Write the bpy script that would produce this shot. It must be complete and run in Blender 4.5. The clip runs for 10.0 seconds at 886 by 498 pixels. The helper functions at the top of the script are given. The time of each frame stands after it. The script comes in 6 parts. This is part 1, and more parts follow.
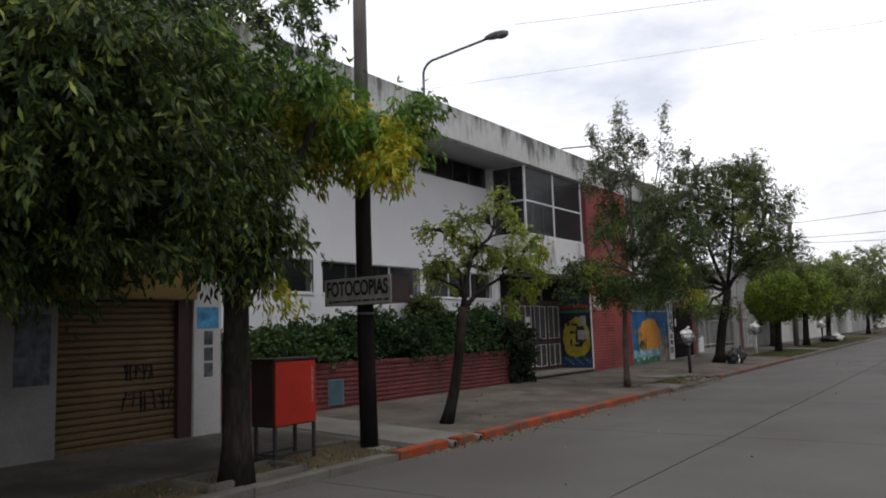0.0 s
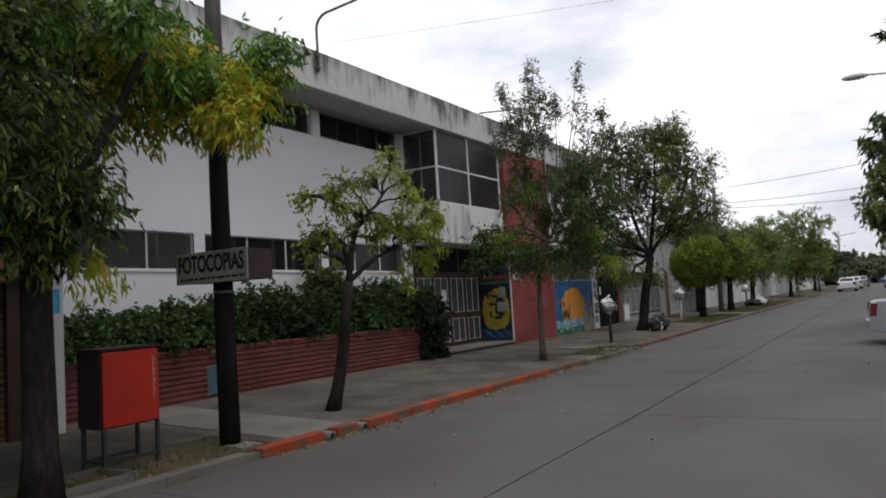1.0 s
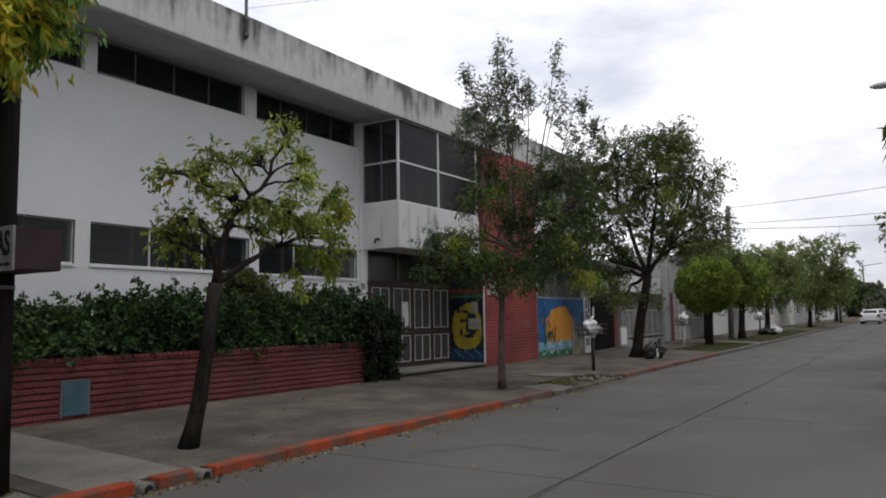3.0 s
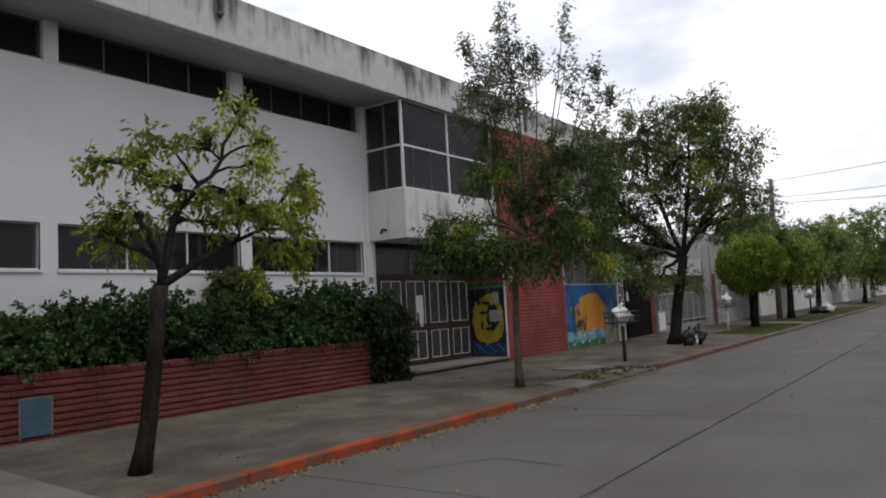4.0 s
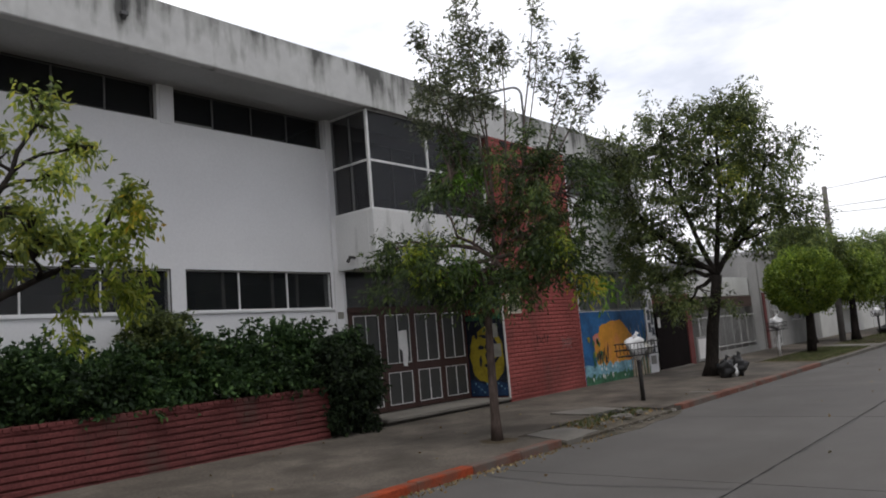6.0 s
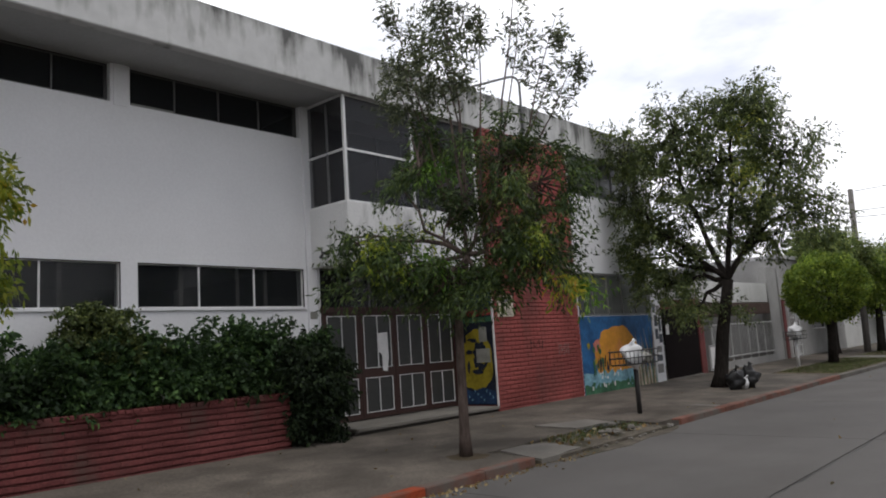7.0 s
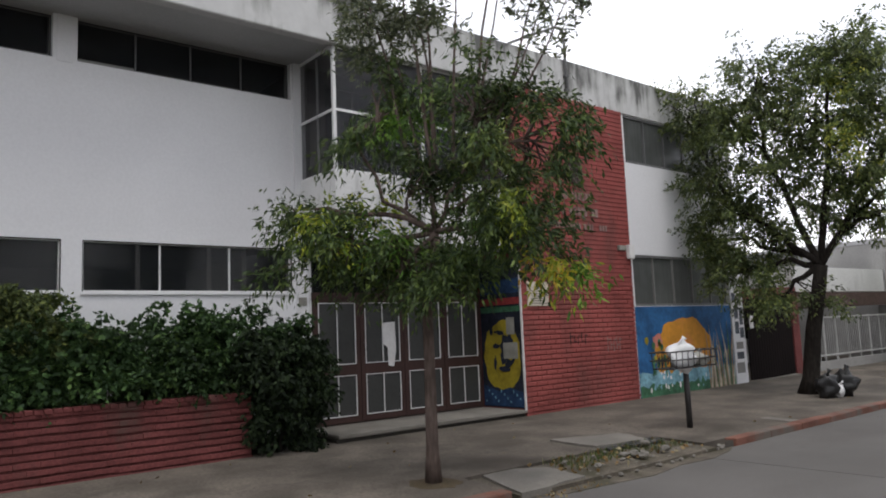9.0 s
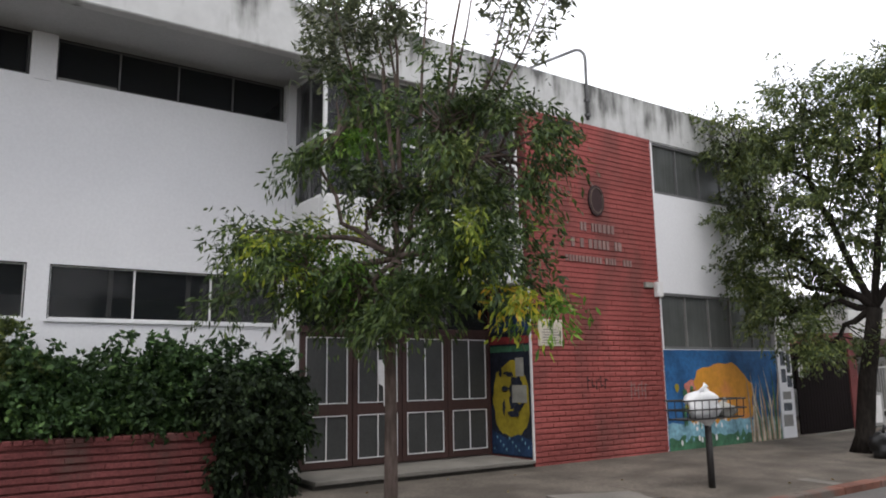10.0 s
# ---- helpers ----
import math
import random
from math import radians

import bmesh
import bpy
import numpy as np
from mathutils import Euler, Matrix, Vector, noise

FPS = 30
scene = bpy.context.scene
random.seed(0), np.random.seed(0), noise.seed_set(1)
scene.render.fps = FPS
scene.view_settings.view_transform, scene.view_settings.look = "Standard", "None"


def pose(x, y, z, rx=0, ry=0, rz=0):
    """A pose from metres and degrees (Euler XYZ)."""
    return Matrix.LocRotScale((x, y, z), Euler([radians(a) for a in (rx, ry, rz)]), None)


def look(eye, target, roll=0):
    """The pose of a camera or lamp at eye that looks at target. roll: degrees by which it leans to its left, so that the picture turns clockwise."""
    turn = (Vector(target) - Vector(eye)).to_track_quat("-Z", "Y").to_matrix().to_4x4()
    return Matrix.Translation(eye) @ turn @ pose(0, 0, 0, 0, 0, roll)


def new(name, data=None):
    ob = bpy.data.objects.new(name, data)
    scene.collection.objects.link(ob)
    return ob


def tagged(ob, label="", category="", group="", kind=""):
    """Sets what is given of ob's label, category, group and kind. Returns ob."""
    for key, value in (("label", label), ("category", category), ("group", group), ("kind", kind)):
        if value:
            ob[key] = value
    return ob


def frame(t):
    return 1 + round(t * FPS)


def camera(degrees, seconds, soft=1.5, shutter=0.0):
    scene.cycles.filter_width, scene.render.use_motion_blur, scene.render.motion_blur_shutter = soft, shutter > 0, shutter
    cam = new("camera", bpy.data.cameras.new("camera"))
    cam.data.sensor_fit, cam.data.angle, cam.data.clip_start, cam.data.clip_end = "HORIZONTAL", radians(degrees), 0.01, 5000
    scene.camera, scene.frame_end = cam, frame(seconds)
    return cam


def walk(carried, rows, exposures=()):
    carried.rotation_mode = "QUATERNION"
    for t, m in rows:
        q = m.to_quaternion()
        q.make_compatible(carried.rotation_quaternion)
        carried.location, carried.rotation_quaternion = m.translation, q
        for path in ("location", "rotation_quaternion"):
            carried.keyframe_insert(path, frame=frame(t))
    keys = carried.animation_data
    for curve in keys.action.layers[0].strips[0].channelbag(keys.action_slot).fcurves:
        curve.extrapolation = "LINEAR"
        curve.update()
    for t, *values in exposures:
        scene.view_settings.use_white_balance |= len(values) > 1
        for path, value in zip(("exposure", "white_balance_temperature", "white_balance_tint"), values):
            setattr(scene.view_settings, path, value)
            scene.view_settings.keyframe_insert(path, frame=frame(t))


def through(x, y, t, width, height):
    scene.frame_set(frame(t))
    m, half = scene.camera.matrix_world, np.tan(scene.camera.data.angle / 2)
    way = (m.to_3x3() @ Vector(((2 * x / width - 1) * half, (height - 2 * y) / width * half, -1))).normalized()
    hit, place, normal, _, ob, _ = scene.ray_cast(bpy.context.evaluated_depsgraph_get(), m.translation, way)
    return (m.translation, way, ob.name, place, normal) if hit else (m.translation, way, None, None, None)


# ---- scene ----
import functools

cam = camera(61.4, 10.0, soft=1.9)
METRES, EYE, TILT, LEAN, TURN = 13.4, 1.51, 0.0, 0.0, 35.6
ROWS = [
    (0.0, 0.0, 0.0, 0.0, 0.21, 6.47, 1.82),
    (0.5, 0.0278, 0.0464, 0.001, -4.1, 5.91, 2.97),
    (1.0, 0.0624, 0.0853, 0.0005, -4.21, 4.22, 3.47),
    (1.5, 0.0931, 0.1267, -0.0013, -5.05, 3.17, 2.34),
    (2.0, 0.1276, 0.1697, -0.0019, -6.74, 4.04, 3.42),
    (2.5, 0.1545, 0.2122, -0.0019, -4.94, 5.9, 1.36),
    (4.0, 0.2312, 0.3441, 0.0015, 0.51, 4.72, 3.12),
    (4.5, 0.2584, 0.3833, 0.0045, 1.25, 5.61, 4.05),
    (5.0, 0.2844, 0.4241, 0.0056, 1.13, 4.15, 4.7),
    (5.5, 0.3136, 0.4644, 0.0063, 3.77, 6.2, 5.45),
    (7.0, 0.3926, 0.584, 0.0049, 6.89, 7.44, 3.66),
    (7.5, 0.4147, 0.6274, 0.0055, 9.89, 7.72, 4.28),
    (8.0, 0.4387, 0.6709, 0.0082, 11.52, 7.86, 2.23),
    (8.5, 0.4624, 0.7112, 0.0119, 12.44, 8.94, 2.76),
    (9.0, 0.4893, 0.7529, 0.013, 15.21, 6.47, 2.38),
    (9.5, 0.5124, 0.7928, 0.0117, 16.51, 8.81, -0.17),
    (10.0, 0.5385, 0.8357, 0.0098, 19.79, 9.67, 0.87),
]
walk(cam, [(t, pose(0, 0, EYE, TILT, LEAN, TURN) @ pose(METRES * x, METRES * y, METRES * z, 90 + pitch, roll, yaw)) for t, x, y, z, yaw, pitch, roll in ROWS],
     exposures=[(t, stops, 6380, 12) for t, stops in ((0.0, 0.06), (2.5, 0.0), (4.5, 0.11), (5.5, 0.11), (7.0, 0.20), (7.5, 0.24), (8.0, 0.42), (8.5, 0.51), (9.0, 0.58), (9.5, 0.73), (10.0, 0.86))])

# ---- world and light: a bright overcast sky ----
world = bpy.data.worlds.new("overcast")
scene.world = world
world.use_nodes = True
wn, wl = world.node_tree.nodes, world.node_tree.links
wn.clear()
w_out = wn.new("ShaderNodeOutputWorld")
w_bg = wn.new("ShaderNodeBackground")
w_sky = wn.new("ShaderNodeTexSky")
w_sky.sky_type, w_sky.sun_disc = "NISHITA", False
w_sky.sun_elevation, w_sky.sun_rotation = radians(52), radians(-60)
w_scale = wn.new("ShaderNodeVectorMath")
w_scale.operation = "SCALE"
w_scale.inputs["Scale"].default_value = 0.10
w_co = wn.new("ShaderNodeTexCoord")
w_map = wn.new("ShaderNodeMapping")
w_map.inputs["Scale"].default_value = (1.0, 1.0, 2.6)
w_noise = wn.new("ShaderNodeTexNoise")
w_noise.inputs["Scale"].default_value, w_noise.inputs["Detail"].default_value = 2.2, 6.0
w_noise.inputs["Roughness"].default_value = 0.55
w_ramp = wn.new("ShaderNodeValToRGB")
w_ramp.color_ramp.elements[0].position, w_ramp.color_ramp.elements[0].color = 0.36, (0.70, 0.73, 0.80, 1)
w_ramp.color_ramp.elements[1].position, w_ramp.color_ramp.elements[1].color = 0.54, (1.20, 1.19, 1.20, 1)
w_mix = wn.new("ShaderNodeMix")
w_mix.data_type = "RGBA"
w_mix.inputs["Factor"].default_value = 0.93
wl.new(w_co.outputs["Generated"], w_map.inputs["Vector"])
wl.new(w_map.outputs["Vector"], w_noise.inputs["Vector"])
wl.new(w_noise.outputs["Fac"], w_ramp.inputs["Fac"])
wl.new(w_sky.outputs["Color"], w_scale.inputs[0])
wl.new(w_scale.outputs["Vector"], w_mix.inputs["A"])
w_dot = wn.new("ShaderNodeVectorMath")
w_dot.operation = "DOT_PRODUCT"
w_dot.inputs[1].default_value = (-0.88, 0.42, 0.22)
w_glow = wn.new("ShaderNodeMapRange")
w_glow.inputs["From Min"].default_value, w_glow.inputs["From Max"].default_value = 0.30, 0.78
w_glow.inputs["To Min"].default_value, w_glow.inputs["To Max"].default_value = 0.70, 1.0
w_veil = wn.new("ShaderNodeVectorMath")
w_veil.operation = "SCALE"
wl.new(w_co.outputs["Generated"], w_dot.inputs[0])
wl.new(w_dot.outputs["Value"], w_glow.inputs["Value"])
wl.new(w_ramp.outputs["Color"], w_veil.inputs[0])
wl.new(w_glow.outputs["Result"], w_veil.inputs["Scale"])
wl.new(w_veil.outputs["Vector"], w_mix.inputs["B"])
wl.new(w_mix.outputs["Result"], w_bg.inputs["Color"])
w_bg.inputs["Strength"].default_value = 1.1
wl.new(w_bg.outputs["Background"], w_out.inputs["Surface"])

sun = new("sun", bpy.data.lights.new("sun", "SUN"))
sun.data.energy, sun.data.angle, sun.data.color = 0.85, radians(25), (1.0, 0.97, 0.92)
sun.matrix_world = look((0, 0, 30), (0 - 12, 0 + 7, 0))


# ---- materials ----
def base_nodes(name):
    m = bpy.data.materials.new(name)
    m.use_nodes = True
    nt = m.node_tree
    return m, nt.nodes, nt.links, nt.nodes["Principled BSDF"]


def noise_value(n, l, scale, low, high, stretch=(1, 1, 1), detail=4.0):
    geo = n.new("ShaderNodeNewGeometry")
    mp = n.new("ShaderNodeMapping")
    mp.inputs["Scale"].default_value = stretch
    tex = n.new("ShaderNodeTexNoise")
    tex.inputs["Scale"].default_value, tex.inputs["Detail"].default_value = scale, detail
    rng = n.new("ShaderNodeMapRange")
    rng.inputs["From Min"].default_value, rng.inputs["From Max"].default_value = 0.3, 0.7
    rng.inputs["To Min"].default_value, rng.inputs["To Max"].default_value = low, high
    l.new(geo.outputs["Position"], mp.inputs["Vector"])
    l.new(mp.outputs["Vector"], tex.inputs["Vector"])
    l.new(tex.outputs["Fac"], rng.inputs["Value"])
    return rng.outputs["Result"], tex.outputs["Fac"]


def times(n, l, a, b):
    node = n.new("ShaderNodeMath")
    node.operation = "MULTIPLY"
    l.new(a, node.inputs[0])
    l.new(b, node.inputs[1])
    return node.outputs[0]


def surface(name, base, rough=0.8, grain=(40, 0.12), blotch=(1.2, 0.15), bump=(80, 0.15), metal=0.0, vary=0.0, stain=None, stretch=(1, 1, 1), spec=0.3):
    """grain and blotch: noise scale and how far it lightens or darkens; vary: difference between pieces; stain: (colour, scale, stretch, low, high)."""
    m, n, l, bsdf = base_nodes(name)
    g, raw = noise_value(n, l, grain[0], 1 - grain[1], 1 + grain[1], stretch)
    b, _ = noise_value(n, l, blotch[0], 1 - blotch[1], 1 + blotch[1])
    value = times(n, l, g, b)
    if vary:
        info = n.new("ShaderNodeObjectInfo")
        isl = n.new("ShaderNodeNewGeometry")
        add = n.new("ShaderNodeMath")
        add.operation = "ADD"
        l.new(info.outputs["Random"], add.inputs[0])
        l.new(isl.outputs["Random Per Island"], add.inputs[1])
        rng = n.new("ShaderNodeMapRange")
        rng.inputs["From Max"].default_value = 2.0
        rng.inputs["To Min"].default_value, rng.inputs["To Max"].default_value = 1 - vary, 1 + vary
        l.new(add.outputs[0], rng.inputs["Value"])
        value = times(n, l, value, rng.outputs["Result"])
    hsv = n.new("ShaderNodeHueSaturation")
    hsv.inputs["Color"].default_value = (*base, 1)
    l.new(value, hsv.inputs["Value"])
    colour = hsv.outputs["Color"]
    if stain:
        tint, scale, pull, low, high = stain
        s, _ = noise_value(n, l, scale, 0, 1, pull, 6.0)
        rng = n.new("ShaderNodeMapRange")
        rng.inputs["From Min"].default_value, rng.inputs["From Max"].default_value = low, high
        l.new(s, rng.inputs["Value"])
        mix = n.new("ShaderNodeMix")
        mix.data_type = "RGBA"
        l.new(rng.outputs["Result"], mix.inputs["Factor"])
        l.new(colour, mix.inputs["A"])
        mix.inputs["B"].default_value = (*tint, 1)
        colour = mix.outputs["Result"]
    l.new(colour, bsdf.inputs["Base Color"])
    bsdf.inputs["Roughness"].default_value, bsdf.inputs["Metallic"].default_value = rough, metal
    bsdf.inputs["Specular IOR Level"].default_value = spec
    if bump[1]:
        bn = n.new("ShaderNodeBump")
        bn.inputs["Strength"].default_value, bn.inputs["Distance"].default_value = bump[1], 0.01
        _, fac = noise_value(n, l, bump[0], 0, 1, stretch)
        l.new(fac, bn.inputs["Height"])
        l.new(bn.outputs["Normal"], bsdf.inputs["Normal"])
    return m


def leaf_material(name, colours, through=0.35, rough=0.45):
    m, n, l, bsdf = base_nodes(name)
    geo = n.new("ShaderNodeNewGeometry")
    ramp = n.new("ShaderNodeValToRGB")
    ramp.color_ramp.interpolation = "LINEAR"
    els = ramp.color_ramp.elements
    els[0].position, els[0].color = colours[0][0], (*colours[0][1], 1)
    els[1].position, els[1].color = colours[-1][0], (*colours[-1][1], 1)
    for p, c in colours[1:-1]:
        els.new(p).color = (*c, 1)
    l.new(geo.outputs["Random Per Island"], ramp.inputs["Fac"])
    v, _ = noise_value(n, l, 1.1, 0.5, 1.5)
    hsv = n.new("ShaderNodeHueSaturation")
    l.new(ramp.outputs["Color"], hsv.inputs["Color"])
    l.new(v, hsv.inputs["Value"])
    l.new(hsv.outputs["Color"], bsdf.inputs["Base Color"])
    bsdf.inputs["Roughness"].default_value = rough
    bsdf.inputs["Specular IOR Level"].default_value = 0.25
    tr = n.new("ShaderNodeBsdfTranslucent")
    l.new(hsv.outputs["Color"], tr.inputs["Color"])
    mix = n.new("ShaderNodeMixShader")
    mix.inputs["Fac"].default_value = through
    l.new(bsdf.outputs["BSDF"], mix.inputs[1])
    l.new(tr.outputs["BSDF"], mix.inputs[2])
    l.new(mix.outputs["Shader"], n["Material Output"].inputs["Surface"])
    return m


def pane_material(name, tint, clear, rough=0.05):
    """A thin pane: part clear, part dark and glossy."""
    m, n, l, bsdf = base_nodes(name)
    bsdf.inputs["Base Color"].default_value = (*tint, 1)
    bsdf.inputs["Roughness"].default_value = rough
    bsdf.inputs["Specular IOR Level"].default_value = 0.28
    clr = n.new("ShaderNodeBsdfTransparent")
    mix = n.new("ShaderNodeMixShader")
    mix.inputs["Fac"].default_value = clear
    l.new(bsdf.outputs["BSDF"], mix.inputs[1])
    l.new(clr.outputs["BSDF"], mix.inputs[2])
    l.new(mix.outputs["Shader"], n["Material Output"].inputs["Surface"])
    return m


def fascia_material():
    """Lime-washed concrete, black mould running down from the roof edge."""
    m, n, l, bsdf = base_nodes("stained_fascia")
    streak, _ = noise_value(n, l, 6.0, 0.1, 0.9, (1, 1, 0.16), 8.0)
    patch, _ = noise_value(n, l, 1.5, -0.5, 0.5, (1, 1, 0.7), 7.0)
    fine, _ = noise_value(n, l, 6, 0.93, 1.06)
    geo = n.new("ShaderNodeNewGeometry")
    sep = n.new("ShaderNodeSeparateXYZ")
    l.new(geo.outputs["Position"], sep.inputs["Vector"])
    rng = n.new("ShaderNodeMapRange")
    rng.inputs["From Min"].default_value, rng.inputs["From Max"].default_value = 6.15, 6.86
    rng.inputs["To Min"].default_value, rng.inputs["To Max"].default_value = -0.34, 0.46
    l.new(sep.outputs["Z"], rng.inputs["Value"])
    add = n.new("ShaderNodeMath")
    add.operation = "ADD"
    l.new(rng.outputs["Result"], add.inputs[0])
    l.new(streak, add.inputs[1])
    add2 = n.new("ShaderNodeMath")
    add2.operation = "ADD"
    l.new(add.outputs[0], add2.inputs[0])
    l.new(patch, add2.inputs[1])
    ramp = n.new("ShaderNodeValToRGB")
    e = ramp.color_ramp.elements
    e[0].position, e[0].color = 0.25, (0.52, 0.52, 0.51, 1)
    e[1].position, e[1].color = 1.0, (0.115, 0.115, 0.11, 1)
    e.new(0.62).color = (0.37, 0.37, 0.355, 1)
    l.new(add2.outputs[0], ramp.inputs["Fac"])
    hsv = n.new("ShaderNodeHueSaturation")
    l.new(ramp.outputs["Color"], hsv.inputs["Color"])
    l.new(fine, hsv.inputs["Value"])
    l.new(hsv.outputs["Color"], bsdf.inputs["Base Color"])
    bsdf.inputs["Roughness"].default_value = 0.9
    return m


plaster = surface("white_plaster", (0.72, 0.72, 0.73), 0.85, (25, 0.03), (0.5, 0.05), (60, 0.08), stain=((0.40, 0.39, 0.37), 1.6, (1, 1, 0.35), 1.0, 1.6))
balcony_paint = surface("weathered_white_paint", (0.62, 0.62, 0.61), 0.85, (25, 0.05), (0.8, 0.08), (60, 0.1), stain=((0.16, 0.16, 0.15), 2.4, (1, 1, 0.25), 0.62, 1.1))
fascia_mat = fascia_material()
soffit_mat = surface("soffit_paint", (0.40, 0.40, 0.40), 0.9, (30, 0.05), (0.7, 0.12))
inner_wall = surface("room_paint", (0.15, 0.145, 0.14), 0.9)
brick_mat = surface("red_painted_brick", (0.270, 0.068, 0.060), 0.8, (30, 0.18), (0.8, 0.28), (60, 0.3), vary=0.09, stain=((0.12, 0.052, 0.045), 1.1, (1, 1, 0.6), 0.55, 1.2))
rib_mat = surface("red_painted_joint", (0.165, 0.050, 0.047), 0.9, (40, 0.2))
faded_letter = surface("weathered_letter_paint", (0.23, 0.15, 0.135), 0.8, (30, 0.15), (4, 0.2))
mortar_mat = surface("dark_mortar", (0.125, 0.041, 0.038), 0.95, (40, 0.2))
old_brick_mat = surface("weathered_red_brick", (0.158, 0.046, 0.044), 0.85, (30, 0.22), (1.4, 0.3), (60, 0.5), vary=0.2, stain=((0.09, 0.06, 0.05), 1.8, (1, 1, 0.5), 0.6, 1.1))
# Stained cement, darkened in colour to carry the tree's shade before the shop.
shop_pave = surface("shaded_stained_cement", (0.090, 0.081, 0.068), 0.92, (18, 0.25), (0.9, 0.3), (120, 0.35), stain=((0.045, 0.039, 0.031), 1.1, (1, 1, 1), 0.36, 0.85))
step_side = surface("dark_step_cement", (0.055, 0.050, 0.043), 0.92, (20, 0.2), (1.5, 0.3))
pave_mat = surface("pavement_cement", (0.120, 0.103, 0.085), 0.92, (28, 0.28), (1.6, 0.30), (120, 0.45), stain=((0.066, 0.057, 0.046), 1.3, (1, 0.6, 1), 0.40, 0.95))
slab_mat = surface("pale_cement_slab", (0.172, 0.160, 0.140), 0.92, (40, 0.14), (1.3, 0.22), (120, 0.25), stain=((0.13, 0.125, 0.11), 1.6, (1, 1, 1), 0.6, 1.2))
road_mat = surface("worn_road_concrete", (0.105, 0.099, 0.093), 0.88, (90, 0.16), (0.6, 0.13), (200, 0.3), vary=0.05, stain=((0.080, 0.073, 0.066), 0.5, (1, 0.45, 1), 0.45, 1.15))
tar_mat = surface("tar_joint", (0.035, 0.035, 0.035), 0.7, (50, 0.25))
faded_mat = surface("faded_kerb_paint", (0.155, 0.068, 0.048), 0.85, (35, 0.18), (2.0, 0.3), (60, 0.3), vary=0.2, stain=((0.12, 0.10, 0.085), 2.2, (1, 1, 1), 0.35, 0.8))
kerb_mat = surface("grey_kerb", (0.125, 0.115, 0.10), 0.9, (40, 0.15), (1.5, 0.25), vary=0.15)
orange_mat = surface("worn_orange_paint", (0.285, 0.050, 0.016), 0.85, (35, 0.22), (2.0, 0.3), (60, 0.25), vary=0.15, stain=((0.12, 0.075, 0.055), 2.2, (1, 1, 1), 0.40, 0.85))
soil_mat = surface("dry_soil", (0.078, 0.059, 0.034), 0.95, (40, 0.3), (3.0, 0.3), (50, 0.6))
dust_mat = surface("grey_dusty_soil", (0.105, 0.090, 0.070), 0.95, (45, 0.35), (3.0, 0.35), (50, 0.7), stain=((0.06, 0.055, 0.035), 2.5, (1, 1, 1), 0.45, 0.9))
land_mat = surface("distant_ground", (0.09, 0.09, 0.075), 0.95, (0.5, 0.2), (0.05, 0.2), (1, 0.0))
white_metal = surface("white_enamel", (0.68, 0.68, 0.67), 0.55, (30, 0.06), (3, 0.1), (60, 0.0))
dark_metal = surface("dark_metal", (0.035, 0.033, 0.032), 0.55, (40, 0.2), (3, 0.2), (60, 0.05))
fence_paint = surface("dull_white_fence_paint", (0.42, 0.42, 0.41), 0.6, (30, 0.08), (3, 0.15), (60, 0.0))
grey_frame = surface("grey_window_frame", (0.14, 0.14, 0.14), 0.6)
galvanised = surface("dull_galvanised_steel", (0.12, 0.12, 0.12), 0.55, (30, 0.15), (3, 0.2), metal=0.3)
pale_steel = surface("pale_grey_steel", (0.42, 0.42, 0.42), 0.5, (30, 0.08), (3, 0.1), metal=0.2)
door_brown = surface("brown_door_paint", (0.047, 0.024, 0.020), 0.6, (25, 0.12), (2, 0.15), (60, 0.05), stretch=(1, 1, 0.2))
door_panel = surface("grey_wire_glass", (0.048, 0.049, 0.047), 0.35, (25, 0.08), (2, 0.12))
glass = pane_material("window_glass", (0.02, 0.022, 0.024), 0.55)
mesh_pane = pane_material("balcony_glass", (0.035, 0.036, 0.04), 0.58, 0.12)
frosted = surface("curtained_glass", (0.085, 0.090, 0.086), 0.25, (8, 0.12), (2, 0.15), (60, 0.0), stretch=(1, 3, 0.1), spec=0.5)
bark = surface("dark_bark", (0.028, 0.024, 0.021), 0.95, (25, 0.35), (3, 0.3), (40, 0.9), stretch=(1, 1, 0.25), spec=0.05)
bark_brown = surface("brown_bark", (0.115, 0.088, 0.076), 0.95, (25, 0.3), (3, 0.3), (40, 0.8), stretch=(1, 1, 0.25), spec=0.05)
pole_mat = surface("tarred_wood", (0.018, 0.015, 0.014), 0.95, (20, 0.3), (2, 0.25), (50, 0.5), stretch=(1, 1, 0.06), spec=0.05)
grey_pole = surface("grey_weathered_wood", (0.16, 0.15, 0.14), 0.9, (20, 0.25), (2, 0.2), (50, 0.4), stretch=(1, 1, 0.06))
red_paint = surface("red_enamel", (0.37, 0.020, 0.007), 0.6, (20, 0.06), (2.5, 0.12), (60, 0.04), stain=((0.25, 0.04, 0.02), 3.0, (1, 1, 0.5), 0.8, 1.3))
sign_face = surface("dirty_cream_sign", (0.27, 0.265, 0.235), 0.7, (30, 0.1), (4, 0.2))
ink = surface("black_sign_paint", (0.012, 0.012, 0.012), 0.7)
maroon = surface("dark_maroon_paint", (0.035, 0.018, 0.018), 0.6, (30, 0.15), (3, 0.2))
shutter_mat = surface("ochre_shutter_steel", (0.125, 0.085, 0.043), 0.6, (30, 0.12), (2, 0.2), metal=0.1)
ochre = surface("ochre_wall_paint", (0.20, 0.135, 0.04), 0.85, (30, 0.1), (1.5, 0.2))
pillar_white = surface("dull_white_paint", (0.44, 0.43, 0.42), 0.85, (30, 0.06), (1.5, 0.12))
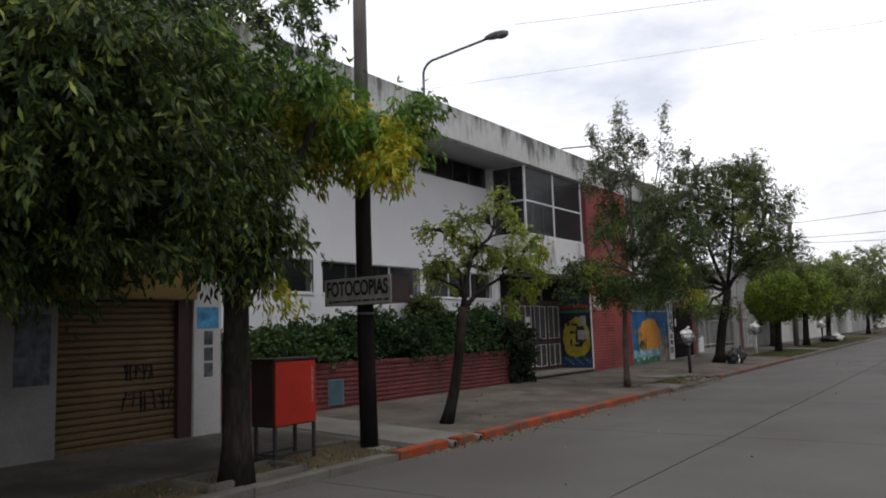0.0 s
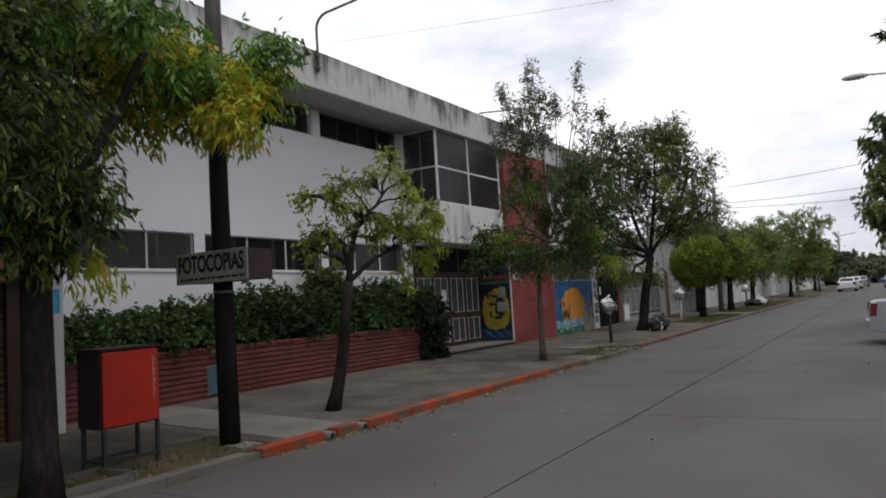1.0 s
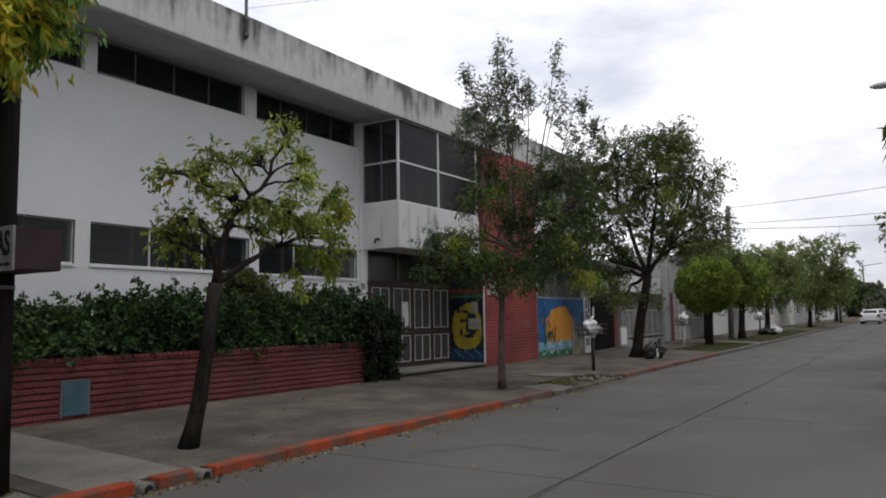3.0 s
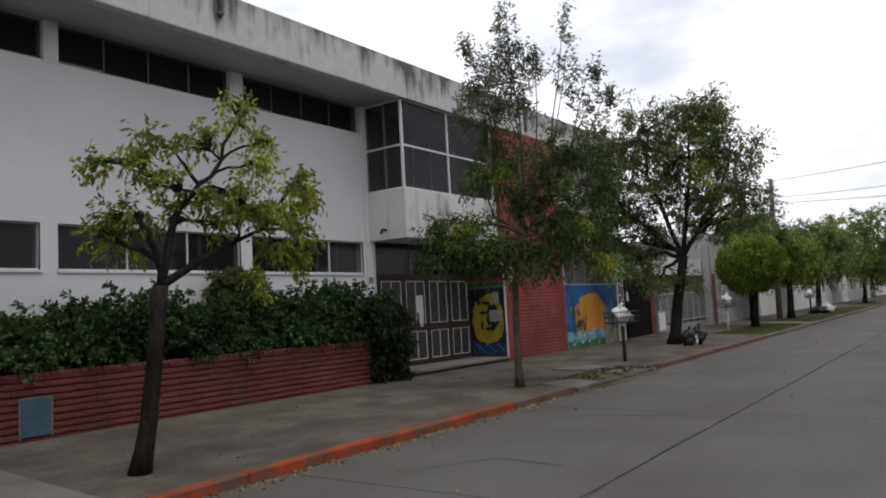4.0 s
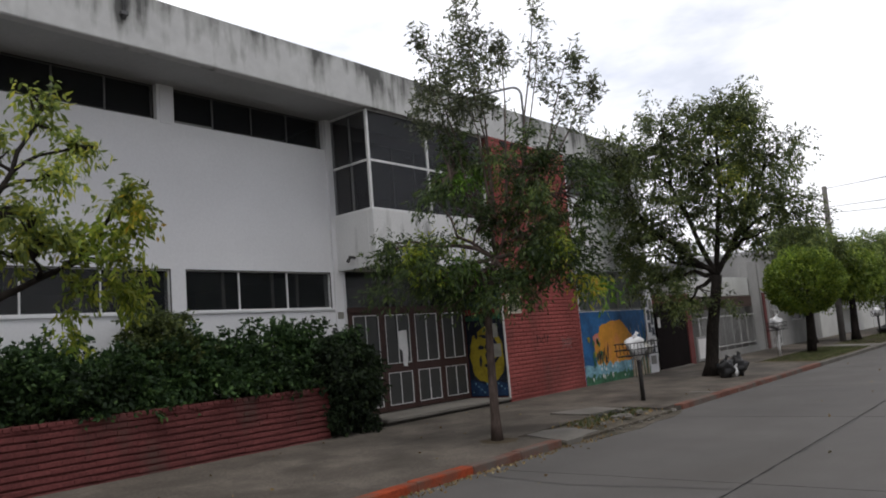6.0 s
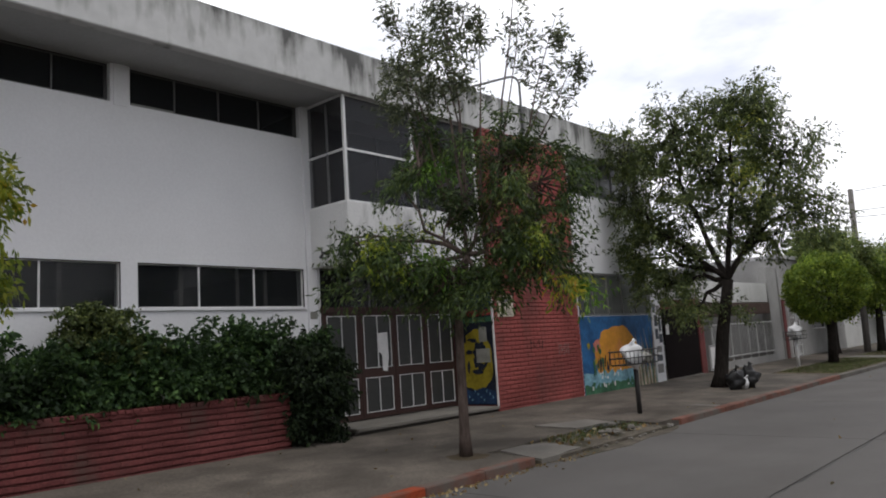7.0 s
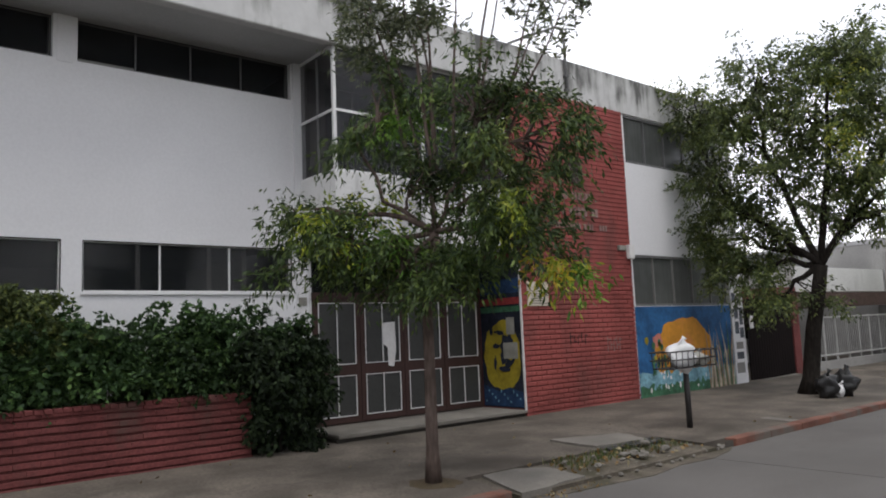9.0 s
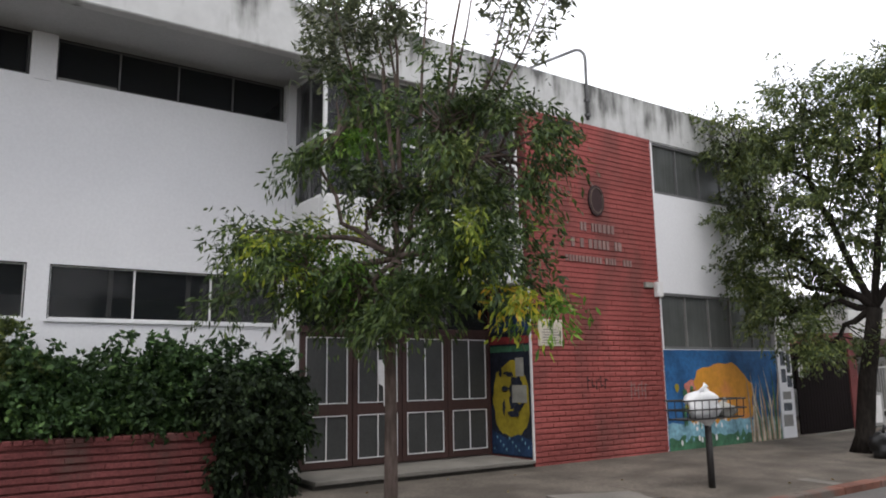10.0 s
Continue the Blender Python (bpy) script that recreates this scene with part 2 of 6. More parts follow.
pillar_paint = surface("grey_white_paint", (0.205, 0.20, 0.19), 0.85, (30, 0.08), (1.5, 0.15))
poster_dark = surface("faded_dark_poster", (0.075, 0.085, 0.10), 0.7, (9, 0.5), (3, 0.4))
poster_blue = surface("blue_poster", (0.06, 0.24, 0.42), 0.6, (12, 0.3), (4, 0.3))
paper = surface("white_paper", (0.68, 0.67, 0.66), 0.8, (20, 0.06), (3, 0.08))
meter_blue = surface("grey_blue_metal", (0.06, 0.115, 0.145), 0.55, (25, 0.1), (3, 0.2))
white_plastic = surface("white_plastic_film", (0.70, 0.70, 0.70), 0.4, (20, 0.06), (4, 0.1))
black_plastic = surface("black_plastic_film", (0.02, 0.02, 0.02), 0.35, (20, 0.2))
mural_blue = surface("mural_blue", (0.022, 0.10, 0.24), 0.7, (14, 0.2), (2.5, 0.35))
mural_green = surface("mural_green", (0.045, 0.13, 0.07), 0.7, (14, 0.3), (3, 0.4))
mural_teal = surface("mural_pale_water", (0.17, 0.33, 0.40), 0.7, (14, 0.3), (3, 0.4))
mural_sun = surface("mural_sun", (0.58, 0.26, 0.03), 0.7, (10, 0.1), (2.5, 0.12), stain=((0.62, 0.20, 0.10), 1.5, (1, 1, 1), 0.7, 1.3))
mural_yellow = surface("mural_yellow", (0.30, 0.235, 0.02), 0.7, (14, 0.15), (3, 0.3))
mural_dark = surface("mural_navy", (0.013, 0.016, 0.028), 0.7, (14, 0.4), (3, 0.5))
mural_deep = surface("mural_deep_blue", (0.016, 0.040, 0.095), 0.7, (14, 0.3), (3, 0.4))
mural_buff = surface("mural_buff", (0.30, 0.22, 0.15), 0.7, (14, 0.3), (3, 0.4))
plaque_cream = surface("yellowed_plaque_enamel", (0.52, 0.47, 0.37), 0.6, (20, 0.08), (5, 0.15))
mural_pale = surface("mural_pale_straw", (0.46, 0.42, 0.34), 0.7, (14, 0.2), (3, 0.3))
mural_pink = surface("mural_pink", (0.45, 0.16, 0.12), 0.7, (14, 0.2), (3, 0.3))
mural_red = surface("mural_red", (0.22, 0.03, 0.03), 0.7, (14, 0.3))
gate_dark = surface("dark_gate_steel", (0.010, 0.007, 0.007), 0.85, spec=0.1)
house_grey = surface("grey_render", (0.30, 0.295, 0.285), 0.9, (20, 0.08), (0.8, 0.2))
house_white = surface("white_render", (0.58, 0.58, 0.56), 0.9, (20, 0.06), (0.7, 0.12), stain=((0.30, 0.29, 0.27), 1.0, (1, 1, 0.4), 0.7, 1.3))
roof_tile = surface("dark_roof", (0.09, 0.06, 0.05), 0.9, (10, 0.2))
rubber = surface("tyre_rubber", (0.018, 0.018, 0.018), 0.85)
silver = surface("silver_car_paint", (0.30, 0.31, 0.34), 0.3, (200, 0.03), (2, 0.03), (60, 0.0), metal=0.55, spec=0.5)
white_car = surface("white_car_paint", (0.66, 0.67, 0.68), 0.3, (200, 0.02), (2, 0.02), (60, 0.0), spec=0.5)
blue_car = surface("blue_car_paint", (0.05, 0.11, 0.20), 0.3, (200, 0.02), (2, 0.02), (60, 0.0), metal=0.3, spec=0.5)
tail_red = surface("red_lamp_glass", (0.13, 0.010, 0.014), 0.2, bump=(60, 0.0))
car_glass = surface("dark_car_glass", (0.012, 0.013, 0.016), 0.08, bump=(60, 0.0), spec=0.6)
rim_mat = surface("alloy_rim", (0.40, 0.40, 0.41), 0.35, metal=0.7, bump=(60, 0.0))
leaf_big = leaf_material("drooping_tree_leaves", [(0.0, (0.020, 0.036, 0.014)), (0.55, (0.047, 0.079, 0.023)), (0.85, (0.108, 0.158, 0.035)), (1.0, (0.25, 0.29, 0.045))], 0.34)
leaf_yellow = leaf_material("yellowing_leaves", [(0.0, (0.18, 0.25, 0.032)), (0.45, (0.33, 0.38, 0.042)), (0.8, (0.52, 0.45, 0.042)), (1.0, (0.55, 0.30, 0.035))], 0.45)
leaf_olive = leaf_material("grey_olive_leaves", [(0.0, (0.042, 0.062, 0.026)), (0.6, (0.086, 0.114, 0.039)), (1.0, (0.17, 0.20, 0.054))], 0.27)
leaf_far = leaf_material("muted_green_leaves", [(0.0, (0.075, 0.110, 0.040)), (0.6, (0.150, 0.200, 0.058)), (1.0, (0.26, 0.30, 0.08))], 0.4)
leaf_shrub = leaf_material("matte_shrub_leaves", [(0.0, (0.028, 0.058, 0.020)), (0.6, (0.062, 0.115, 0.036)), (1.0, (0.12, 0.18, 0.055))], 0.3, 0.6)
leaf_light = leaf_material("sparse_olive_leaves", [(0.0, (0.090, 0.128, 0.038)), (0.5, (0.19, 0.245, 0.057)), (0.85, (0.33, 0.37, 0.064)), (1.0, (0.50, 0.46, 0.066))], 0.42)
leaf_lime = leaf_material("lime_green_leaves", [(0.0, (0.13, 0.20, 0.030)), (0.6, (0.26, 0.34, 0.042)), (1.0, (0.46, 0.48, 0.06))], 0.45)
leaf_dark = leaf_material("dark_olive_leaves", [(0.0, (0.026, 0.046, 0.017)), (0.6, (0.053, 0.084, 0.026)), (1.0, (0.13, 0.18, 0.044))], 0.3)
leaf_grey = leaf_material("grey_green_leaves", [(0.0, (0.060, 0.075, 0.045)), (0.6, (0.105, 0.122, 0.068)), (1.0, (0.19, 0.21, 0.11))], 0.35)
leaf_hedge = leaf_material("matte_hedge_leaves", [(0.0, (0.017, 0.036, 0.014)), (0.6, (0.034, 0.068, 0.022)), (0.9, (0.060, 0.115, 0.032)), (1.0, (0.10, 0.165, 0.045))], 0.25, 0.6)
leaf_fresh = leaf_material("bright_green_leaves", [(0.0, (0.050, 0.112, 0.019)), (0.6, (0.106, 0.213, 0.031)), (1.0, (0.188, 0.312, 0.044))])
grass_mat = leaf_material("dry_grass_blades", [(0.0, (0.05, 0.075, 0.025)), (0.6, (0.09, 0.12, 0.04)), (1.0, (0.20, 0.18, 0.09))])
litter_mat = leaf_material("fallen_leaves", [(0.0, (0.15, 0.09, 0.035)), (0.6, (0.25, 0.17, 0.07)), (1.0, (0.34, 0.30, 0.18))], 0.1, 0.8)
leaf_ivy = leaf_material("dark_ivy_leaves", [(0.0, (0.010, 0.017, 0.009)), (0.6, (0.018, 0.032, 0.013)), (1.0, (0.038, 0.060, 0.021))], 0.25, 0.7)
leaf_topiary = leaf_material("clipped_leaves", [(0.0, (0.080, 0.130, 0.024)), (0.6, (0.175, 0.250, 0.040)), (1.0, (0.33, 0.40, 0.060))], 0.35)


# ---- building helpers ----
class Shape:
    """Vertices and faces of one mesh, in world metres."""

    def __init__(self):
        self.v, self.f = [], []

    def add(self, verts, faces):
        k = len(self.v)
        self.v += [tuple(p) for p in verts]
        self.f += [tuple(i + k for i in f) for f in faces]
        return self

    def box(self, x0, x1, y0, y1, z0, z1):
        x0, x1, y0, y1, z0, z1 = min(x0, x1), max(x0, x1), min(y0, y1), max(y0, y1), min(z0, z1), max(z0, z1)
        v = [(x, y, z) for z in (z0, z1) for y in (y0, y1) for x in (x0, x1)]
        return self.add(v, [(0, 2, 3, 1), (4, 5, 7, 6), (0, 1, 5, 4), (2, 6, 7, 3), (0, 4, 6, 2), (1, 3, 7, 5)])

    def tube(self, points, radii, n=8):
        pts = [Vector(p) for p in points]
        if not hasattr(radii, "__len__"):
            radii = [radii] * len(pts)
        k = len(self.v)
        side = None
        for i, p in enumerate(pts):
            d = (pts[min(i + 1, len(pts) - 1)] - pts[max(i - 1, 0)]).normalized()
            if side is None:
                side = d.orthogonal().normalized()
            side = (side - d * side.dot(d)).normalized()
            up = d.cross(side)
            for j in range(n):
                a = 2 * math.pi * j / n
                self.v.append(tuple(p + (side * math.cos(a) + up * math.sin(a)) * radii[i]))
        for i in range(len(pts) - 1):
            for j in range(n):
                a, b = k + i * n + j, k + i * n + (j + 1) % n
                self.f.append((a, b, b + n, a + n))
        self.f.append(tuple(k + j for j in range(n))[::-1])
        self.f.append(tuple(k + (len(pts) - 1) * n + j for j in range(n)))
        return self

    def plate(self, outline, axis, at, thick):
        """A flat plate from an outline of two coordinates, lying across axis ('x', 'y' or 'z') at that place."""
        def p3(a, b, c):
            return {"x": (c, a, b), "y": (a, c, b), "z": (a, b, c)}[axis]
        m = len(outline)
        v = [p3(a, b, at) for a, b in outline] + [p3(a, b, at + thick) for a, b in outline]
        f = [tuple(range(m)), tuple(range(2 * m - 1, m - 1, -1))] + [(i, i + m, (i + 1) % m + m, (i + 1) % m) for i in range(m)]
        return self.add(v, f)

    def wall(self, x0, x1, y0, y1, z0, z1, holes=()):
        """A wall along y with real openings (y0, y1, z0, z1)."""
        ys = sorted({y0, y1, *[h[0] for h in holes], *[h[1] for h in holes]})
        for a, b in zip(ys, ys[1:]):
            cut = sorted((h[2], h[3]) for h in holes if h[0] <= a + 1e-6 and h[1] >= b - 1e-6)
            z = z0
            for lo, hi in cut + [(z1, z1)]:
                if lo - z > 1e-4:
                    self.box(x0, x1, a, b, z, lo)
                z = max(z, hi)
        return self

    def ball(self, c, r, rough=0.0, n=12, m=8, seed=0):
        k = len(self.v)
        rx, ry, rz = r
        for i in range(m + 1):
            for j in range(n):
                a, b = math.pi * i / m, 2 * math.pi * j / n
                d = Vector((math.sin(a) * math.cos(b), math.sin(a) * math.sin(b), math.cos(a)))
                s = 1 + rough * noise.noise(d * 2.2 + Vector((seed, seed * 1.7, 0)))
                self.v.append((c[0] + d.x * rx * s, c[1] + d.y * ry * s, c[2] + d.z * rz * s))
        for i in range(m):
            for j in range(n):
                a, b = k + i * n + j, k + i * n + (j + 1) % n
                self.f.append((a, a + n, b + n, b))
        return self


# The street climbs gently along y; the school stands level beside it.
CLIMB, LEVEL_Y = 0.0045, 16.5
KERB, FRONT, WALL = -6.05, -9.73, -10.93


def rise(x, y):
    """How far the street lies above or below its level at y = 16.5."""
    share = 1.0 if y > 28.65 or y < 7.2 else min(1.0, max(0.0, (x - FRONT) / (KERB - FRONT)))
    return CLIMB * (y - LEVEL_Y) * share


def origin_of(ob):
    p = Vector((0, 0, 0))
    while ob:
        p += ob.location
        ob = ob.parent
    return p


def thing(name, at, label, category, group=""):
    ob = new(name)
    ob.location = at
    ob.empty_display_size = 0.2
    return tagged(ob, label, category, group)


def part(name, shape, material, parent=None, label="", bevel=0.0, smooth=False, climb=True):
    """One mesh object under a thing, a part or, with no parent, at the top."""
    o = origin_of(parent)
    me = bpy.data.meshes.new(name)
    me.from_pydata([(x - o.x, y - o.y, z - o.z + (rise(x, y) if climb else 0.0)) for x, y, z in shape.v], [], shape.f)
    if bevel or smooth:
        bm = bmesh.new()
        bm.from_mesh(me)
        if bevel:
            bmesh.ops.bevel(bm, geom=list(bm.edges), offset=bevel, segments=2, affect="EDGES", clamp_overlap=True)
        bmesh.ops.recalc_face_normals(bm, faces=bm.faces)
        bm.to_mesh(me)
        bm.free()
    if smooth:
        me.polygons.foreach_set("use_smooth", [True] * len(me.polygons))
    me.materials.append(material)
    ob = new(name, me)
    ob.parent = parent
    if label:
        tagged(ob, label)
    return ob


def structure(name, shape, material, label, category, bevel=0.0, climb=True):
    return tagged(part(name, shape, material, None, "", bevel, climb=climb), label, category, "", "structure")


def leaf_mesh(name, centres, length, width, droop, material, parent, seed, label="", spread=1.0, stuff_on_ground=False):
    """Many small folded leaves, one diamond each, about their centres."""
    rg = np.random.default_rng(seed)
    c = np.asarray(centres, float)
    m = len(c)
    d = rg.normal(size=(m, 3)) * spread
    if c.shape[1] == 6:
        d = d * 0.4 + c[:, 3:] * 1.3
        c = c[:, :3]
    d[:, 2] -= droop
    d /= np.linalg.norm(d, axis=1)[:, None]
    s = np.cross(d, rg.normal(size=(m, 3)))
    s /= np.linalg.norm(s, axis=1)[:, None] + 1e-9
    up = np.cross(s, d)
    ln = (length * rg.uniform(0.65, 1.25, m))[:, None]
    wd = (width * rg.uniform(0.7, 1.2, m))[:, None]
    v = np.empty((m, 4, 3))
    v[:, 0] = c - d * ln * 0.5
    v[:, 1] = c - d * ln * 0.08 + s * wd * 0.5 + up * wd * 0.16
    v[:, 2] = c + d * ln * 0.5
    v[:, 3] = c - d * ln * 0.08 - s * wd * 0.5 + up * wd * 0.16
    o = origin_of(parent)
    c0 = c.mean(axis=0)
    v -= np.array(o)
    if stuff_on_ground:
        v[:, :, 2] += np.array([rise(x, y) for x, y in c[:, :2]])[:, None]
    else:
        v[:, :, 2] += rise(c0[0], c0[1])
    me = bpy.data.meshes.new(name)
    me.vertices.add(m * 4)
    me.vertices.foreach_set("co", v.astype(np.float32).ravel())
    me.loops.add(m * 4)
    me.loops.foreach_set("vertex_index", np.arange(m * 4, dtype=np.int32))
    me.polygons.add(m)
    me.polygons.foreach_set("loop_start", np.arange(0, m * 4, 4, dtype=np.int32))
    me.update(calc_edges=True)
    me.materials.append(material)
    ob = new(name, me)
    ob.parent = parent
    if label:
        tagged(ob, label)
    return ob


def unit(a):
    return a / (np.linalg.norm(a, axis=1)[:, None] + 1e-9)


def clumps(lobes, per_lobe, leaves, size, seed, shell=0.55, least=8, up=0.15, knot=5, fronds=4, sag=0.25):
    """Leaves of a crown inside ellipsoids (x, y, z, rx, ry, rz): each holds knots of sprays, each spray a few fronds with leaves set along them.
    Returns the leaves' middles with the ways they point, and the middles of the sprays."""
    rg = np.random.default_rng(seed)
    out, mids = [], []
    volume = [(l[3] * l[4] * l[5]) ** 0.8 for l in lobes]
    for lobe, vol in zip(lobes, volume):
        k = max(least, int(per_lobe * vol / max(volume)))
        centre, radii = np.array(lobe[:3]), np.array(lobe[3:6])
        m = max(3, k // knot)
        d = unit(rg.normal(size=(m, 3)))
        r = rg.uniform(shell ** 3, 1.0, m) ** (1 / 3) * rg.uniform(0.72, 1.1, m)
        knots = centre + d * r[:, None] * radii
        which = rg.integers(0, m, k)
        mid = knots[which] + rg.normal(size=(k, 3)) * radii * np.array((0.20, 0.20, 0.15))
        mids.append(mid)
        grow = unit((mid - centre) / radii.max() + rg.normal(size=(k, 3)) * 0.4 + np.array((0, 0, up)))
        stem = np.repeat(np.arange(k), fronds)
        way = unit(grow[stem] + rg.normal(size=(len(stem), 3)) * 0.55 - np.array((0, 0, sag)))
        side = unit(np.cross(way, rg.normal(size=way.shape)))
        cnt = np.maximum(3, rg.integers(int(leaves * 0.5), int(leaves * 1.5) + 1, len(stem)) // fronds)
        f = np.repeat(np.arange(len(stem)), cnt)
        n = len(f)
        along = rg.uniform(-0.6, 2.4, n)[:, None]
        turn = np.where(rg.random(n) < 0.5, -1.0, 1.0)[:, None]
        point = unit(way[f] * 0.75 + side[f] * turn * 0.8 - np.array((0, 0, 0.25)) * np.maximum(along, 0))
        at = mid[stem][f] + way[f] * along * size - np.array((0, 0, 0.06)) * size * along ** 2 + point * size * 0.3 + rg.normal(size=(n, 3)) * size * 0.16
        out.append(np.concatenate([at, point], axis=1))
    return np.concatenate(out), np.concatenate(mids)


def bent(p, q, bulge, seed, steps=5):
    """Points of a slightly crooked limb from p to q."""
    rg = random.Random(seed)
    p, q = Vector(p), Vector(q)
    pts = []
    for i in range(steps + 1):
        u = i / steps
        w = math.sin(math.pi * u) * bulge
        pts.append(p.lerp(q, u) + Vector((rg.uniform(-1, 1), rg.uniform(-1, 1), rg.uniform(-0.3, 0.8))) * w)
    return pts


def tree(name, label, foot, trunk, radii, lobes, leaf, per_lobe, leaves, size, length, width, droop, seed, wood=bark, twigs=40, shell=0.55, accents=(), group="street trees", spread=1.0, up=0.15, thick=0.45, boughs=(), knot=5, sag=0.25):
    """trunk: points from the foot up to the fork; boughs: ways of the main limbs from the fork; lobes: crown ellipsoids; accents: (lobes, material, per_lobe)."""
    t = thing(name, foot, label, "tree", group)
    part("trunk", Shape().tube(trunk, radii, 12), wood, t, smooth=True)
    rg = random.Random(seed)
    top, r_top = Vector(trunk[-1]), radii[-1]
    centres, mids = clumps(lobes, per_lobe, leaves, size, seed, shell, 8, up, knot, 4, sag)
    limbs = []
    nodes = [(top, r_top * thick * 1.6)]
    for way in boughs:
        pts = []
        for a, b in zip([top] + [Vector(p) for p in way], [Vector(p) for p in way]):
            pts += [a.lerp(b, u / 3) + Vector((rg.uniform(-1, 1), rg.uniform(-1, 1), 0)) * (0.0 if u == 0 else 0.04) for u in range(3)]
        pts.append(Vector(way[-1]))
        n = len(pts)
        rad = [r_top * 0.62 * (1 - 0.72 * j / n) for j in range(n)]
        part("bough", Shape().tube(pts, rad, 8), wood, t, smooth=True)
        nodes += [(p, r * 0.85) for p, r in zip(pts[1:], rad[1:])]
    for i, l in enumerate(lobes):
        end = Vector(l[:3])
        near = [e for e in nodes if e[0].z < end.z - 0.25 * (e[0] - end).length] or nodes[:1]
        start, r0 = min(near, key=lambda e: (e[0] - end).length)
        pts = bent(start, end, 0.12 * (end - start).length, seed + i)
        n = len(pts)
        part("limb", Shape().tube(pts, [max(0.008, r0 * (1 - 0.8 * j / n)) for j in range(n)], 7), wood, t, smooth=True)
        limbs.append((pts, i))
    sh = Shape()
    pick = rg.sample(range(len(mids)), min(twigs, len(mids)))
    for i in pick:
        q = Vector(mids[i])
        pts, _ = min(limbs, key=lambda e: (e[0][-1] - q).length)
        p = pts[rg.randint(len(pts) // 2, len(pts) - 1)]
        w = bent(p, q, 0.08 * (q - p).length, seed + 100 + i, 3)
        sh.tube(w, [0.016, 0.013, 0.009, 0.005], 4)
    tagged(part("twig", sh, wood, t), kind="stuff")
    tagged(leaf_mesh("crown", centres, length, width, droop, leaf, t, seed, spread=spread), kind="stuff")
    for k, (lb, mat, per, rise) in enumerate(accents):
        cc, _ = clumps(lb, per, leaves, size, seed + 50 + k, shell, 6, rise)
        tagged(leaf_mesh("crown", cc, length, width, droop, mat, t, seed + 60 + k, spread=spread), kind="stuff")
    return t


# ---- ground, road, pavement ----
structure("ground", Shape().box(-400, 400, -150, 700, -0.3, -0.035), land_mat, "flat distant ground reaching the horizon", "ground")
structure("road", Shape().box(KERB, 3.2, -14, 150, -0.034, -0.012), tar_mat, "dark tar bedding between worn concrete road slabs", "road")


def pavement_z(x):
    return 0.085 + (KERB - x) * 0.036


def pave(name, x0, x1, y0, y1, mat, label, lift=0.0, drop=0.14):
    """A slab of pavement that rises gently from the kerb (x1) to the building (x0)."""
    za, zb = pavement_z(x0) + lift, pavement_z(x1) + lift
    v = [(x0, y0, za - drop), (x1, y0, zb - drop), (x1, y1, zb - drop), (x0, y1, za - drop), (x0, y0, za), (x1, y0, zb), (x1, y1, zb), (x0, y1, za)]
    return structure(name, Shape().add(v, [(0, 3, 2, 1), (4, 5, 6, 7), (0, 1, 5, 4), (1, 2, 6, 5), (2, 3, 7, 6), (3, 0, 4, 7)]), mat, label, "pavement")


pave("pavement_1", -12.5, KERB - 1.15, -14, 7.75, shop_pave, "stained cement pavement before the shop, tree shade put into its colour", drop=0.2)
pave("pavement_2", -12.5, KERB - 0.16, 7.75, 17.4, pave_mat, "stained grey cement pavement along the brick planter", drop=0.2)
pave("pavement_3", -12.5, KERB - 0.85, 17.4, 21.0, pave_mat, "stained grey cement pavement before the entrance", drop=0.2)
pave("pavement_4", -12.5, KERB - 0.16, 21.0, 31.5, pave_mat, "stained grey cement pavement beside the mural", drop=0.2)
pave("pavement_5", -12.5, KERB - 1.95, 31.5, 130, pave_mat, "grey cement pavement past the far houses", drop=0.2)
pave("soil_strip_1", KERB - 1.15, KERB - 0.16, -14, 7.75, soil_mat, "bare soil strip round the big tree", -0.012)
pave("soil_strip_2", KERB - 0.85, KERB + 0.02, 17.4, 21.0, dust_mat, "broken soil verge with weeds and rubble", -0.035)
pave("soil_strip_3", KERB - 1.95, KERB - 0.16, 31.5, 130, soil_mat, "soil verge with grass along the kerb", -0.012)
pave("pale_slab_1", -9.6, KERB - 0.17, 8.0, 9.1, slab_mat, "pale worn cement path across the pavement", 0.004)


def broken(name, outline, mat, label, lift, tilt=0.0, thick=0.07):
    """A broken slab or patch of the pavement with a ragged outline of (x, y)."""
    rg, edge = random.Random(len(name) + len(outline)), []
    for (x0, y0), (x1, y1) in zip(outline, outline[1:] + outline[:1]):
        for u in (0.0, 0.33, 0.66):
            w = 0.0 if u == 0.0 else 0.035
            edge.append((x0 + (x1 - x0) * u + rg.uniform(-w, w), y0 + (y1 - y0) * u + rg.uniform(-w, w)))
    m, yc = len(edge), edge[0][1]
    zs = [pavement_z(x) + lift + tilt * (y - yc) for x, y in edge]
    v = [(x, y, z - thick) for (x, y), z in zip(edge, zs)] + [(x, y, z) for (x, y), z in zip(edge, zs)]
    f = [tuple(range(m - 1, -1, -1)), tuple(range(m, 2 * m))] + [(i, (i + 1) % m, (i + 1) % m + m, i + m) for i in range(m)]
    return structure(name, Shape().add(v, f), mat, label, "pavement")


